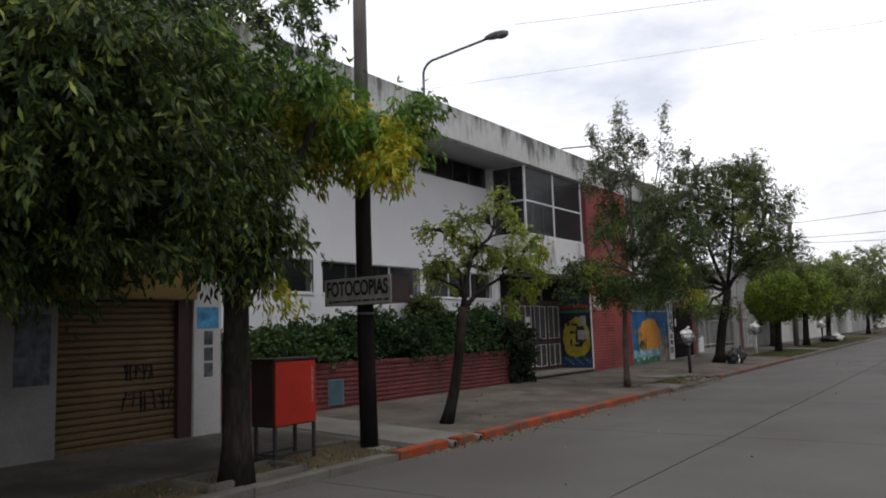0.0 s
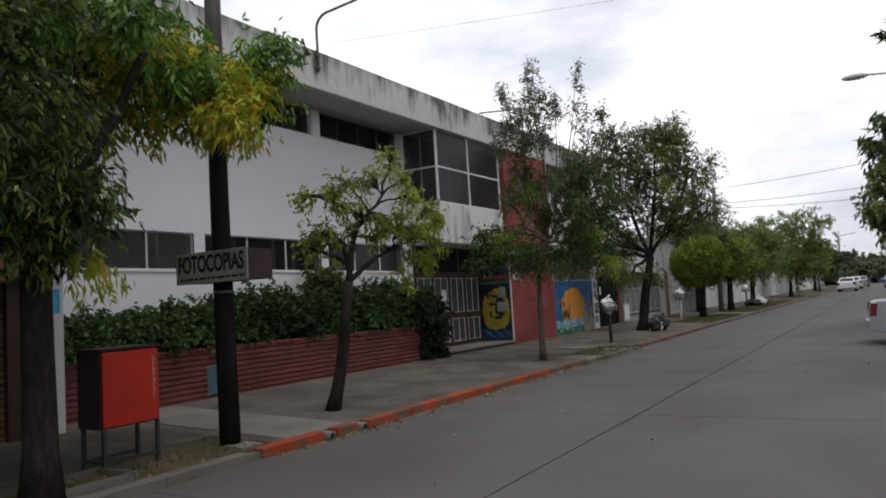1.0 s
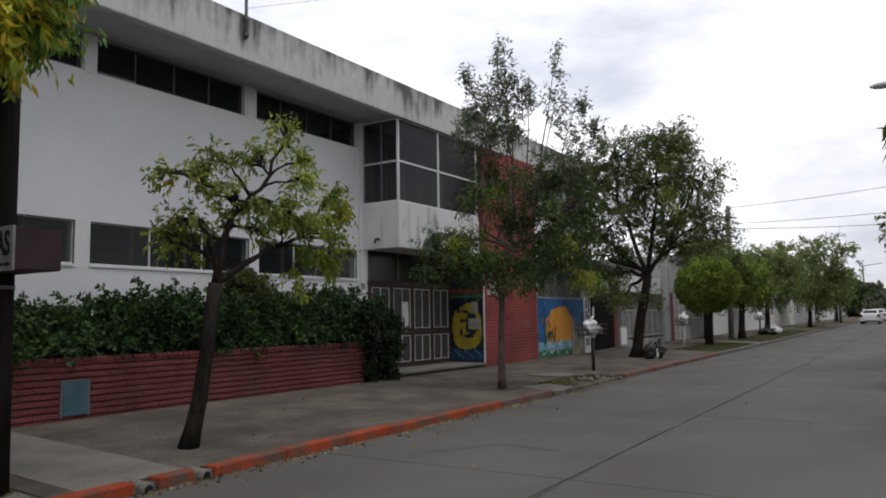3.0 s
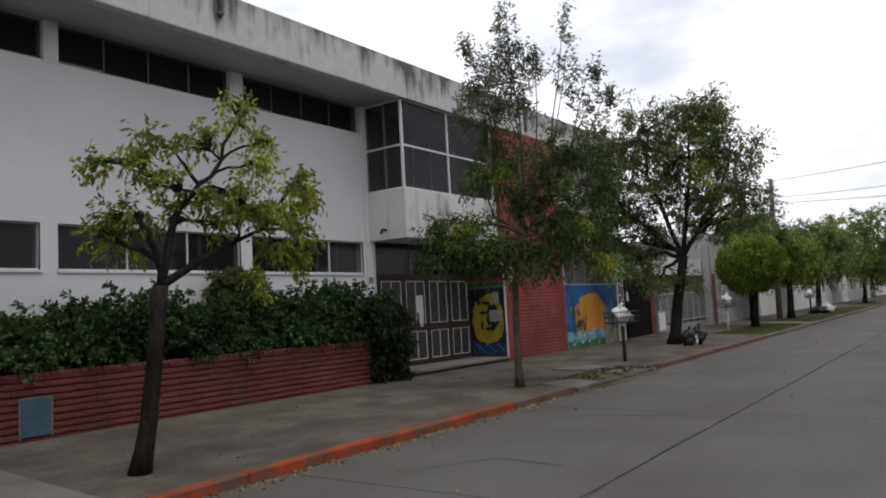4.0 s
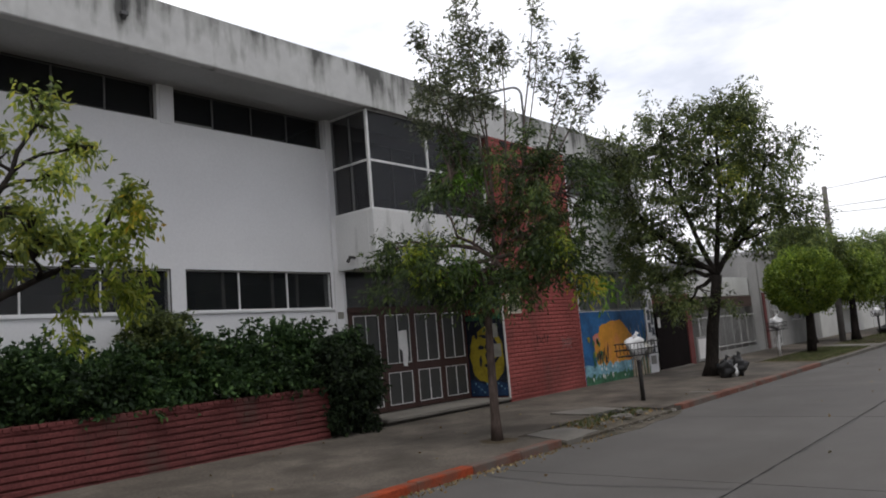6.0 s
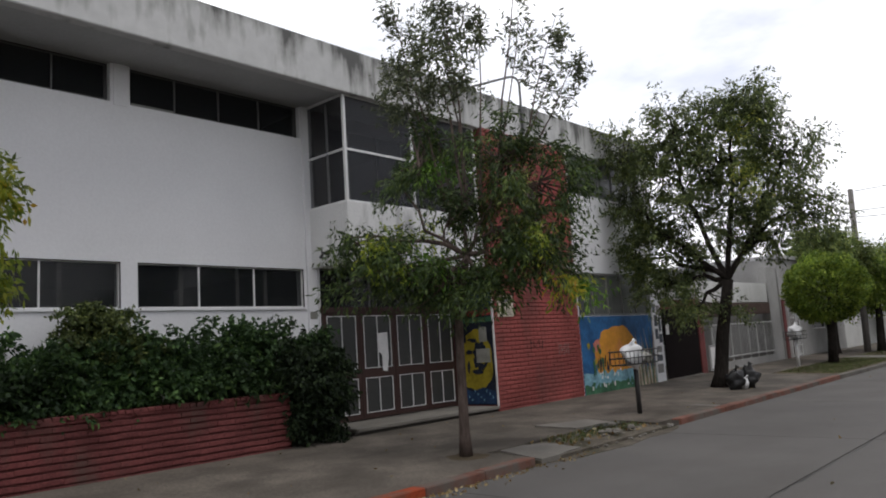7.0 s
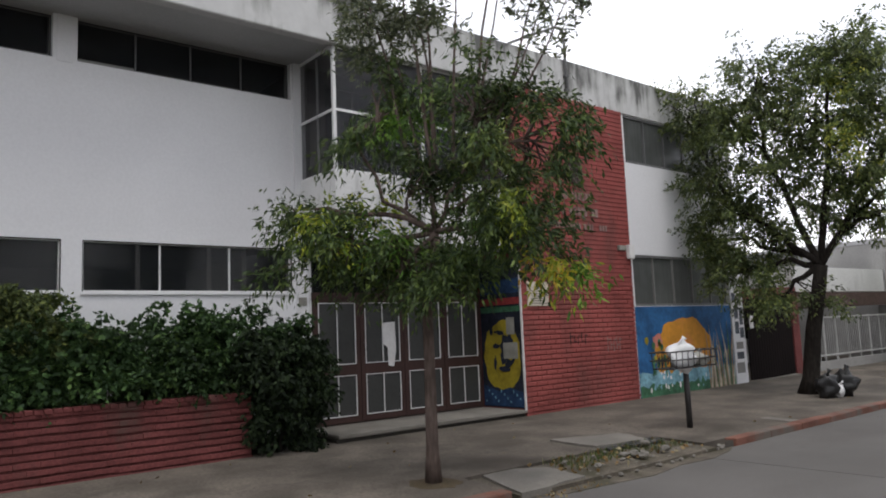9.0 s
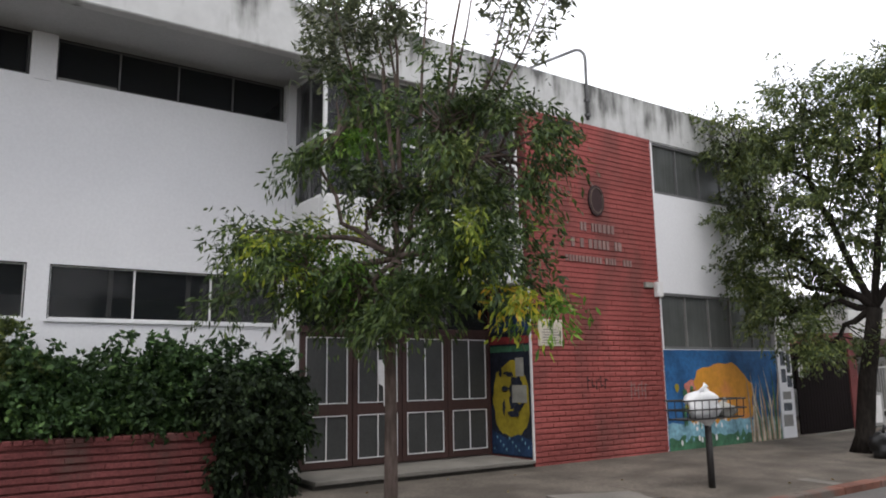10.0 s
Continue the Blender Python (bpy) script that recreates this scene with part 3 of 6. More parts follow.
broken("pale_slab_2", [(-7.2, 17.8), (-6.02, 17.42), (-6.08, 18.45), (-6.7, 18.5)], slab_mat, "pale broken cement slab at the end of the kerb", -0.012)
broken("soil_patch", [(-7.2, 16.9), (-7.0, 16.75), (-6.75, 16.8), (-6.62, 17.05), (-6.75, 17.28), (-7.15, 17.25)], soil_mat, "bare soil round the slender tree", 0.004)
# The dark void under the slab is painted as a flat patch.
broken("sunken_hollow", [(-7.1, 19.85), (-6.8, 19.8), (-6.7, 20.85), (-7.0, 20.95)], tar_mat, "flat dark patch painting the shade under a broken slab", 0.004)
broken("pale_slab_3", [(-7.75, 19.7), (-6.98, 19.75), (-6.9, 20.75), (-7.5, 20.9)], slab_mat, "tilted broken cement slab by the verge", 0.034, -0.022, 0.04)
broken("pale_slab_4", [(-9.7, 23.92), (-7.3, 23.58), (-6.25, 23.5), (-6.25, 23.75), (-7.3, 23.8), (-9.7, 24.12)], slab_mat, "narrow pale cement seam across the pavement", 0.004)
structure("dust_spill", Shape().plate([(-6.04, 17.5), (-5.86, 17.9), (-5.80, 18.6), (-5.72, 19.2), (-5.84, 19.9), (-5.78, 20.5), (-5.9, 21.1), (-6.04, 21.4)], "z", 0.0, 0.008), dust_mat, "soil and dust spilling onto the road edge", "soil")
pave("pale_slab_5", KERB - 1.93, KERB - 0.2, 39.0, 40.6, slab_mat, "pale cement driveway slab through the verge", 0.004)
pave("pale_slab_6", KERB - 0.58, KERB - 0.28, 7.38, 7.7, slab_mat, "small cement pad at the foot of the pole", 0.004)
structure("pavement_far_side", Shape().box(3.36, 9, -14, 150, -0.02, 0.13), pave_mat, "grey cement pavement across the road", "pavement")

# ---- the school building ----
GF = 0.24
SOFFIT, ROOF = 6.08, 6.85
low = [(7.75, 10.73, 2.41, 3.09), (10.98, 14.26, 2.41, 3.09), (14.51, 17.53, 2.41, 3.09)]
high = [(7.75, 10.80, 5.48, 6.08), (11.02, 14.12, 5.48, 6.08), (14.42, 17.56, 5.48, 6.08)]
structure("wall_front", Shape().wall(WALL - 0.22, WALL, 6.9, 17.75, 0.1, SOFFIT, low + high), plaster, "smooth white plastered school wall with two window bands", "wall", climb=False)
structure("wall_end", Shape().box(-16, WALL - 0.22, 6.9, 7.1, 0.1, SOFFIT), plaster, "plain white end wall of the school", "wall", climb=False)
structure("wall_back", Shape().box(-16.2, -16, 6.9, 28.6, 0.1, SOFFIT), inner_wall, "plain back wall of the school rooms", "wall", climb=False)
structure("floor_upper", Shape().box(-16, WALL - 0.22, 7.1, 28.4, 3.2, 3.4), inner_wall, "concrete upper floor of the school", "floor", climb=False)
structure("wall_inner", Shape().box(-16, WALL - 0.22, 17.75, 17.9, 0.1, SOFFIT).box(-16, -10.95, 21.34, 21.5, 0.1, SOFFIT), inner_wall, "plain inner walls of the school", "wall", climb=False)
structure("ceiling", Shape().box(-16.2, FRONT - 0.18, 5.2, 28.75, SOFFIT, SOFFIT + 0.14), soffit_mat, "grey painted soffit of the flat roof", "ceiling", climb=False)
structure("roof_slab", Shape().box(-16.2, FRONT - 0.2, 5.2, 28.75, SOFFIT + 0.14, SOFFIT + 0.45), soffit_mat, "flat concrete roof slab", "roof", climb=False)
structure("roof_fascia", Shape().box(FRONT - 0.18, FRONT, 5.2, 28.8, SOFFIT - 0.03, ROOF), fascia_mat, "white concrete roof fascia streaked with black mould", "fascia", 0.012, climb=False)
structure("wall_right", Shape().wall(FRONT - 0.2, FRONT - 0.02, 24.5, 28.1, 0.1, SOFFIT, [(24.56, 28.1, 2.07, 3.12), (24.56, 28.1, 5.03, 6.04)]), plaster, "white plastered bay with two glazed bands", "wall")
structure("corner_pillar", Shape().box(FRONT - 0.45, FRONT + 0.02, 28.1, 28.62, 0.1, SOFFIT - 0.03), plaster, "white plastered corner pillar with pasted notices", "pillar", 0.01, climb=False)


def window_band(name, y0, y1, z0, z1, x, mullions, frame_mat, label, sash=()):
    w = tagged(thing(name, (x, y0, z0), label, "window"), kind="structure")
    f = 0.024
    part("window_frame", Shape().box(x - 0.05, x, y0, y1, z0, z0 + f).box(x - 0.05, x, y0, y1, z1 - f, z1).box(x - 0.05, x, y0, y0 + f, z0 + f, z1 - f).box(x - 0.05, x, y1 - f, y1, z0 + f, z1 - f), frame_mat, w)
    part("gasket", Shape().box(x + 0.001, x + 0.02, y0, y1, z1 - 0.014, z1).box(x + 0.001, x + 0.02, y0, y0 + 0.014, z0, z1 - 0.014).box(x + 0.001, x + 0.02, y1 - 0.014, y1, z0, z1 - 0.014), dark_metal, w)
    edges = [y0 + f, *mullions, y1 - f]
    for y in mullions:
        part("mullion", Shape().box(x - 0.045, x - 0.004, y - 0.011, y + 0.011, z0 + f, z1 - f), frame_mat, w)
    for a, b in zip(edges, edges[1:]):
        p = part("pane", Shape().box(x - 0.032, x - 0.026, a + 0.014, b - 0.014, z0 + f, z1 - f), glass, w)
        p.visible_shadow = False
    for y in sash:
        part("sash_bar", Shape().box(x - 0.085, x - 0.05, y - 0.03, y + 0.03, z0 + f, z1 - f), pillar_paint, w)
    return w


def thirds(a, b, n):
    return [a + (b - a) * i / n for i in range(1, n)]


for i, (a, b, c, d) in enumerate(low):
    window_band("window_%d" % (i + 1), a, b, c, d, WALL - 0.03, thirds(a, b, 3), white_metal, "long low window with thin white mullions, dark inside", [a + (b - a) * k for k in (0.24, 0.57, 0.75)])
for i, (a, b, c, d) in enumerate(high):
    window_band("window_%d" % (i + 4), a, b, c, d, WALL - 0.12, thirds(a, b, 4), grey_frame, "clerestory window strip under the roof, dark inside")
    x, q = WALL - 0.12, (b - a) / 4
    for k in range(4):
        part("sash_rail", Shape().box(x + 0.002, x + 0.022, a + k * q + 0.03, a + (k + 1) * q - 0.03, c + 0.024, c + (0.075 if k == 0 else 0.05)), pillar_paint if k == 0 else grey_frame, bpy.data.objects["window_%d" % (i + 4)])
for a, b, c, d in low:
    structure("window_sill", Shape().box(WALL, WALL + 0.03, a - 0.02, b + 0.02, c - 0.035, c), plaster, "thin white window sill", "sill")
for y in (10.91, 14.27):
    structure("pillar", Shape().box(WALL - 0.04, WALL + 0.012, y - 0.10, y + 0.10, 5.44, SOFFIT), plaster, "white plastered stub pillar between the upper windows", "pillar")
structure("pillar", Shape().box(WALL - 0.1, WALL + 0.05, 17.58, 17.78, 0.2, SOFFIT), plaster, "slim white plastered pillar beside the balcony", "pillar")
for i, (z0, z1) in enumerate(((2.07, 3.12), (5.03, 6.04))):
    w = tagged(thing("window_%d" % (7 + i), (FRONT - 0.1, 24.56, z0), "curtained grey window band with thin mullions", "window"), kind="structure")
    part("window_frame", Shape().box(FRONT - 0.1, FRONT - 0.03, 24.56, 28.1, z0, z0 + 0.05).box(FRONT - 0.1, FRONT - 0.03, 24.56, 28.1, z1 - 0.05, z1), grey_frame, w)
    for k in range(5):
        a = 24.56 + 3.54 * k / 5
        part("pane", Shape().box(FRONT - 0.085, FRONT - 0.07, a + 0.02, a + 0.688, z0 + 0.05, z1 - 0.05), frosted, w)
        part("mullion", Shape().box(FRONT - 0.1, FRONT - 0.04, a, a + 0.02, z0 + 0.05, z1 - 0.05), pillar_paint if i == 0 else grey_frame, w)

# balcony over the entrance
BALC = -9.84
structure("balcony", Shape().box(BALC - 0.14, BALC, 17.68, 21.29, 3.1, 4.14).box(WALL, BALC - 0.14, 17.68, 17.82, 3.1, 4.14).box(WALL - 0.2, BALC - 0.14, 17.82, 21.29, 3.1, 3.24), balcony_paint, "projecting white balcony with black damp stains", "balcony", 0.008)
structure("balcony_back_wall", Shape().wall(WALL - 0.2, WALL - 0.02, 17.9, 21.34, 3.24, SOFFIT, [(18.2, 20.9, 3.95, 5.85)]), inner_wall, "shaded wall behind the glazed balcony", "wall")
w = window_band("window_9", 18.2, 20.9, 3.95, 5.85, WALL - 0.05, [18.75, 19.5, 20.2], pillar_paint, "tall grey-framed window behind the balcony glazing")
g = tagged(thing("balcony_glazing", (BALC, 17.68, 4.14), "white tubular frame with dark panes enclosing the balcony", "glazing"), kind="structure")
for y in (17.71, 19.36, 21.2):
    part("post", Shape().box(BALC - 0.06, BALC - 0.01, y - 0.025, y + 0.025, 4.14, 6.075), white_metal, g)
for z in (4.16, 5.08, 6.055):
    for a, b in ((17.735, 19.335), (19.385, 21.175)):
        part("rail", Shape().box(BALC - 0.055, BALC - 0.015, a, b, z - 0.02, z + 0.02), white_metal, g)
    part("rail", Shape().box(WALL + 0.05, BALC - 0.06, 17.69, 17.73, z - 0.02, z + 0.02), white_metal, g)
for z0, z1 in ((4.18, 5.06), (5.10, 6.035)):
    for a, b in ((17.735, 19.335), (19.385, 21.175)):
        p = part("pane", Shape().box(BALC - 0.038, BALC - 0.032, a, b, z0, z1), mesh_pane, g)
        p.visible_shadow = False
    p = part("pane", Shape().box(WALL + 0.06, BALC - 0.065, 17.707, 17.713, z0, z1), mesh_pane, g)
    p.visible_shadow = False
part("post", Shape().box(-10.36, -10.32, 17.69, 17.73, 4.18, 5.98), grey_frame, g)

# entrance: step, doors, transom
structure("step", Shape().box(WALL - 0.2, FRONT - 0.03, 17.55, 21.285, 0.1, 0.275), step_side, "dark cement base of the entrance step", "step", 0.008)
structure("step_tread", Shape().box(WALL - 0.2, FRONT + 0.03, 17.55, 21.285, 0.277, 0.33), slab_mat, "worn cement tread of the entrance step", "step", 0.012)
DOOR = -10.8
d = tagged(thing("door_1", (DOOR, 17.8, 0.34), "brown entrance doors with white-edged grey glass panels", "door"), kind="structure")
edges = [17.80, 18.66, 19.53, 20.40, 21.28]
part("transom_bar", Shape().box(DOOR - 0.05, DOOR + 0.03, 17.8, 21.28, 2.30, 2.40), door_brown, d)
for a, b in zip(edges, edges[1:]):
    leaf = part("door_leaf", Shape().wall(DOOR - 0.045, DOOR, a + 0.006, b - 0.006, 0.35, 2.30, [(a + 0.09, b - 0.09, 0.45, 1.09), (a + 0.09, b - 0.09, 1.26, 2.24)]), door_brown, d)
    for z0, z1 in ((0.45, 1.09), (1.26, 2.24)):
        part("panel", Shape().box(DOOR - 0.03, DOOR - 0.018, a + 0.09, b - 0.09, z0, z1), door_panel, leaf)
        k = 0.013
        part("edging", Shape().box(DOOR - 0.01, DOOR + 0.008, a + 0.09, b - 0.09, z0, z0 + k).box(DOOR - 0.01, DOOR + 0.008, a + 0.09, b - 0.09, z1 - k, z1).box(DOOR - 0.01, DOOR + 0.008, a + 0.09, a + 0.09 + k, z0 + k, z1 - k).box(DOOR - 0.01, DOOR + 0.008, b - 0.09 - k, b - 0.09, z0 + k, z1 - k).box(DOOR - 0.01, DOOR + 0.006, (a + b) / 2 - 0.007, (a + b) / 2 + 0.007, z0 + k, z1 - k), white_metal, leaf, "thin white painted edging")
for a, b in ((17.8, 18.92), (18.95, 20.1), (20.13, 21.28)):
    p = part("transom_pane", Shape().box(DOOR - 0.03, DOOR - 0.02, a, b, 2.40, 3.1), glass, d)
    p.visible_shadow = False
for y in (18.935, 20.115):
    part("transom_post", Shape().box(DOOR - 0.04, DOOR + 0.01, y - 0.015, y + 0.015, 2.40, 3.1), grey_frame, d)
notice = tagged(part("door_notice", Shape().plate([(19.09, 1.90), (19.34, 1.92), (19.35, 1.45), (19.30, 1.18), (19.19, 1.20), (19.18, 1.5), (19.10, 1.55)], "x", DOOR + 0.009, 0.003), paper), "torn white paper notice taped to the door", "notice")
structure("entrance_side_wall", Shape().box(WALL - 0.2, DOOR - 0.05, 17.78, 17.82, 0.3, 3.1), plaster, "white side wall beside the doors", "wall")

# ribbed brick tower
structure("wall_tower", Shape().box(-10.95, FRONT - 0.018, 21.30, 24.48, 0.1, SOFFIT - 0.02), rib_mat, "red brick tower wall beside the entrance", "wall")
# planter
structure("planter_wall", Shape().box(FRONT - 0.22, FRONT - 0.03, 6.95, 16.28, 0.1, 0.985), mortar_mat, "low weathered red brick planter wall", "wall")
structure("planter_soil", Shape().box(WALL, FRONT - 0.22, 6.95, 16.28, 0.1, 0.9), soil_mat, "dark soil filling the brick planter", "soil")


# ---- trees and hedge ----
tree("street_tree", "large dark green street tree with drooping yellow-tipped leaves", (-6.4, 5.15, 0.1),
     [(-6.4, 5.15, 0.08), (-6.4, 5.15, 0.5), (-6.38, 5.13, 1.4), (-6.34, 5.1, 2.3)], [0.20, 0.15, 0.135, 0.125],
     # The last two lobes, high out of view, are added to shade the shop.
     [(-7.3, 4.0, 4.4, 1.5, 1.7, 1.3), (-8.2, 3.6, 3.3, 1.5, 1.9, 1.0), (-7.5, 5.2, 3.2, 1.1, 1.0, 0.8), (-6.2, 4.6, 3.0, 0.8, 0.9, 0.7), (-7.5, 3.0, 2.7, 1.8, 1.4, 0.7), (-6.2, 2.9, 3.6, 1.4, 1.5, 1.0), (-8.0, 1.4, 3.1, 1.8, 1.6, 1.0), (-8.7, 4.9, 2.9, 0.5, 1.1, 0.5), (-6.1, 5.4, 2.6, 0.5, 0.5, 0.4), (-8.0, 2.2, 5.6, 1.3, 1.8, 0.6), (-5.6, 1.6, 5.0, 1.0, 1.2, 0.5)],
     leaf_big, 520, 62, 0.15, 0.12, 0.034, 0.8, 11, twigs=220, shell=0.2, boughs=[[(-6.5, 4.9, 3.4), (-6.8, 4.5, 4.4)], [(-7.3, 4.7, 3.0), (-8.2, 3.9, 3.3)], [(-6.15, 5.6, 3.2), (-6.0, 6.1, 4.3)], [(-6.6, 3.9, 3.2), (-6.3, 3.0, 3.8)]], accents=[([(-6.4, 5.9, 5.1, 0.8, 0.9, 0.6)], leaf_big, 30, 0.2),
              ([(-5.55, 7.1, 3.68, 0.36, 0.4, 0.22), (-5.95, 7.0, 3.83, 0.40, 0.45, 0.26), (-6.4, 6.9, 3.9, 0.36, 0.4, 0.24), (-6.35, 6.2, 4.0, 0.4, 0.5, 0.32), (-6.75, 5.6, 3.75, 0.4, 0.4, 0.35), (-6.2, 5.4, 2.25, 0.34, 0.3, 0.14)], leaf_yellow, 36, 0.0),
              ([(-5.85, 7.0, 4.15, 0.5, 0.6, 0.35), (-6.3, 6.8, 4.25, 0.5, 0.6, 0.4), (-6.0, 6.0, 4.4, 0.6, 0.6, 0.4), (-6.7, 5.2, 4.6, 0.7, 0.6, 0.4), (-7.0, 3.4, 4.7, 0.7, 0.7, 0.35), (-7.0, 2.7, 3.3, 0.45, 0.45, 0.25), (-7.6, 4.2, 3.0, 0.4, 0.4, 0.25), (-6.6, 1.7, 4.2, 0.6, 0.6, 0.3)], leaf_fresh, 38, 0.0),
              ([(-5.9, 7.0, 4.05, 0.4, 0.5, 0.3), (-6.3, 6.3, 4.35, 0.45, 0.5, 0.3), (-7.0, 3.6, 4.5, 0.35, 0.35, 0.25)], leaf_yellow, 16, 0.0)])
tree("street_tree", "young crooked street tree with thin yellow-green foliage", (-7.05, 9.8, 0.1),
     [(-7.07, 9.8, 0.06), (-6.97, 9.8, 0.35), (-6.88, 9.8, 0.65), (-6.78, 9.8, 1.13), (-6.72, 9.82, 1.66), (-6.69, 9.84, 1.95)], [0.125, 0.095, 0.085, 0.078, 0.076, 0.075],
     [(-6.82, 9.63, 3.20, 0.28, 0.28, 0.19), (-6.67, 9.90, 3.37, 0.21, 0.21, 0.15), (-6.38, 10.21, 3.33, 0.24, 0.24, 0.19), (-6.30, 10.55, 3.64, 0.17, 0.17, 0.15), (-6.30, 10.55, 3.79, 0.13, 0.13, 0.09), (-6.30, 10.97, 3.48, 0.23, 0.23, 0.15), (-6.06, 10.58, 3.18, 0.23, 0.23, 0.15), (-6.18, 11.18, 3.01, 0.22, 0.22, 0.20), (-6.60, 10.43, 2.98, 0.28, 0.28, 0.20), (-6.43, 9.92, 2.90, 0.23, 0.23, 0.16), (-6.79, 9.68, 2.68, 0.27, 0.27, 0.14), (-7.00, 9.50, 2.67, 0.20, 0.20, 0.10), (-6.81, 10.25, 2.63, 0.29, 0.29, 0.15), (-6.14, 10.42, 2.63, 0.28, 0.28, 0.20), (-6.93, 9.44, 2.40, 0.20, 0.20, 0.13), (-6.13, 10.86, 2.55, 0.24, 0.24, 0.21)],
     leaf_light, 20, 30, 0.085, 0.080, 0.030, 0.5, 21, twigs=190, shell=0.05, thick=0.5,
     boughs=[[(-6.64, 9.95, 2.54), (-6.57, 10.08, 2.80), (-6.45, 10.28, 3.04), (-6.33, 10.50, 3.56)], [(-6.60, 10.23, 2.20), (-6.58, 10.46, 2.31), (-6.45, 10.90, 2.53)], [(-6.64, 9.75, 2.30), (-6.61, 9.59, 2.54)]],
     accents=[([(-6.04, 11.01, 2.77, 0.23, 0.23, 0.23), (-6.24, 10.97, 2.34, 0.27, 0.27, 0.29), (-5.92, 11.04, 2.53, 0.17, 0.17, 0.17), (-6.30, 10.77, 2.09, 0.19, 0.19, 0.15), (-6.45, 10.70, 2.58, 0.21, 0.21, 0.17), (-6.90, 9.47, 2.32, 0.20, 0.20, 0.14)], leaf_lime, 22, 0.0), ([(-6.87, 9.53, 3.14, 0.14, 0.14, 0.10), (-5.96, 11.17, 2.89, 0.09, 0.09, 0.10)], leaf_yellow, 6, 0.0)])
slender = tree("street_tree", "slender street tree with dark lower crown and airy upright shoots", (-6.97, 17.05, 0.12),
     [(-6.97, 17.05, 0.1), (-6.97, 17.05, 0.5), (-6.95, 17.04, 1.3), (-6.9, 17.0, 2.0), (-6.6, 16.9, 2.75)], [0.095, 0.068, 0.060, 0.055, 0.050],
     [(-6.90, 16.51, 4.07, 0.43, 0.43, 0.57), (-6.09, 17.16, 4.00, 0.58, 0.58, 0.53), (-5.59, 17.56, 3.67, 0.44, 0.44, 0.44), (-7.35, 16.14, 2.58, 0.61, 0.61, 0.42), (-7.69, 15.87, 3.08, 0.30, 0.30, 0.28), (-5.81, 17.39, 2.64, 0.57, 0.57, 0.43), (-6.78, 16.60, 2.35, 0.56, 0.56, 0.37), (-6.35, 16.95, 2.35, 0.5, 0.5, 0.32), (-6.15, 17.11, 3.05, 0.47, 0.47, 0.47), (-6.66, 16.70, 3.19, 0.33, 0.33, 0.42)],
     leaf_dark, 78, 46, 0.15, 0.095, 0.027, 0.6, 31, boughs=[[(-6.55, 16.85, 3.5), (-6.6, 16.75, 4.6)], [(-6.3, 17.05, 3.3), (-5.9, 17.35, 4.3)], [(-6.95, 16.5, 3.1), (-7.2, 16.3, 3.9)]], twigs=160, shell=0.15, wood=bark_brown,
     accents=[([(-7.13, 16.33, 2.70, 0.33, 0.33, 0.16), (-5.67, 17.50, 2.85, 0.30, 0.30, 0.20), (-6.77, 16.61, 4.00, 0.33, 0.33, 0.33), (-5.45, 17.68, 2.33, 0.25, 0.25, 0.15)], leaf_fresh, 16, 0.1), ([(-7.25, 16.55, 2.98, 0.38, 0.38, 0.2), (-7.3, 16.2, 2.8, 0.3, 0.3, 0.18)], leaf_lime, 18, 0.1), ([(-5.9, 17.3, 3.35, 0.4, 0.4, 0.3)], leaf_far, 22, 0.1), ([(-5.6, 17.1, 2.95, 0.32, 0.32, 0.22)], leaf_lime, 7, 0.0), ([(-5.4, 17.4, 2.3, 0.14, 0.14, 0.1)], leaf_yellow, 3, 0.0)])
shoots = [(-7.4, 16.5, 4.9, 0.24, 0.24, 0.5), (-7.15, 16.6, 5.5, 0.28, 0.28, 0.45), (-6.61, 16.74, 6.40, 0.22, 0.22, 0.50), (-6.62, 16.74, 5.70, 0.47, 0.47, 0.49), (-6.70, 16.67, 5.02, 0.53, 0.53, 0.44), (-5.79, 17.41, 6.34, 0.09, 0.09, 0.51), (-5.81, 17.39, 5.44, 0.22, 0.22, 0.50), (-5.43, 17.70, 5.51, 0.09, 0.09, 0.35), (-5.51, 17.63, 4.78, 0.25, 0.25, 0.39), (-7.16, 16.30, 6.04, 0.08, 0.08, 0.30), (-7.16, 16.29, 5.30, 0.16, 0.16, 0.39), (-6.21, 17.07, 5.67, 0.18, 0.18, 0.50), (-5.25, 17.84, 5.05, 0.08, 0.08, 0.25)]
c, mids = clumps([(x, y, z, rx, ry, rz * 1.05) for x, y, z, rx, ry, rz in shoots], 170, 11, 0.10, 33, 0.05, 26, 1.6, 1, 2, -0.2)
tagged(leaf_mesh("crown", c, 0.10, 0.028, 0.2, leaf_grey, slender, 34), kind="stuff")
stems = Shape()
for k, (x, y, z, rx, ry, rz) in enumerate(shoots):
    stems.tube(bent((-6.5 + 0.35 * (x + 6.5), 17.0 + 0.35 * (y - 17.0), 3.4), (x, y, z + rz), 0.05, 500 + k), [0.022, 0.018, 0.014, 0.010, 0.007, 0.004], 5)
tagged(part("shoot", stems, bark_brown, slender))
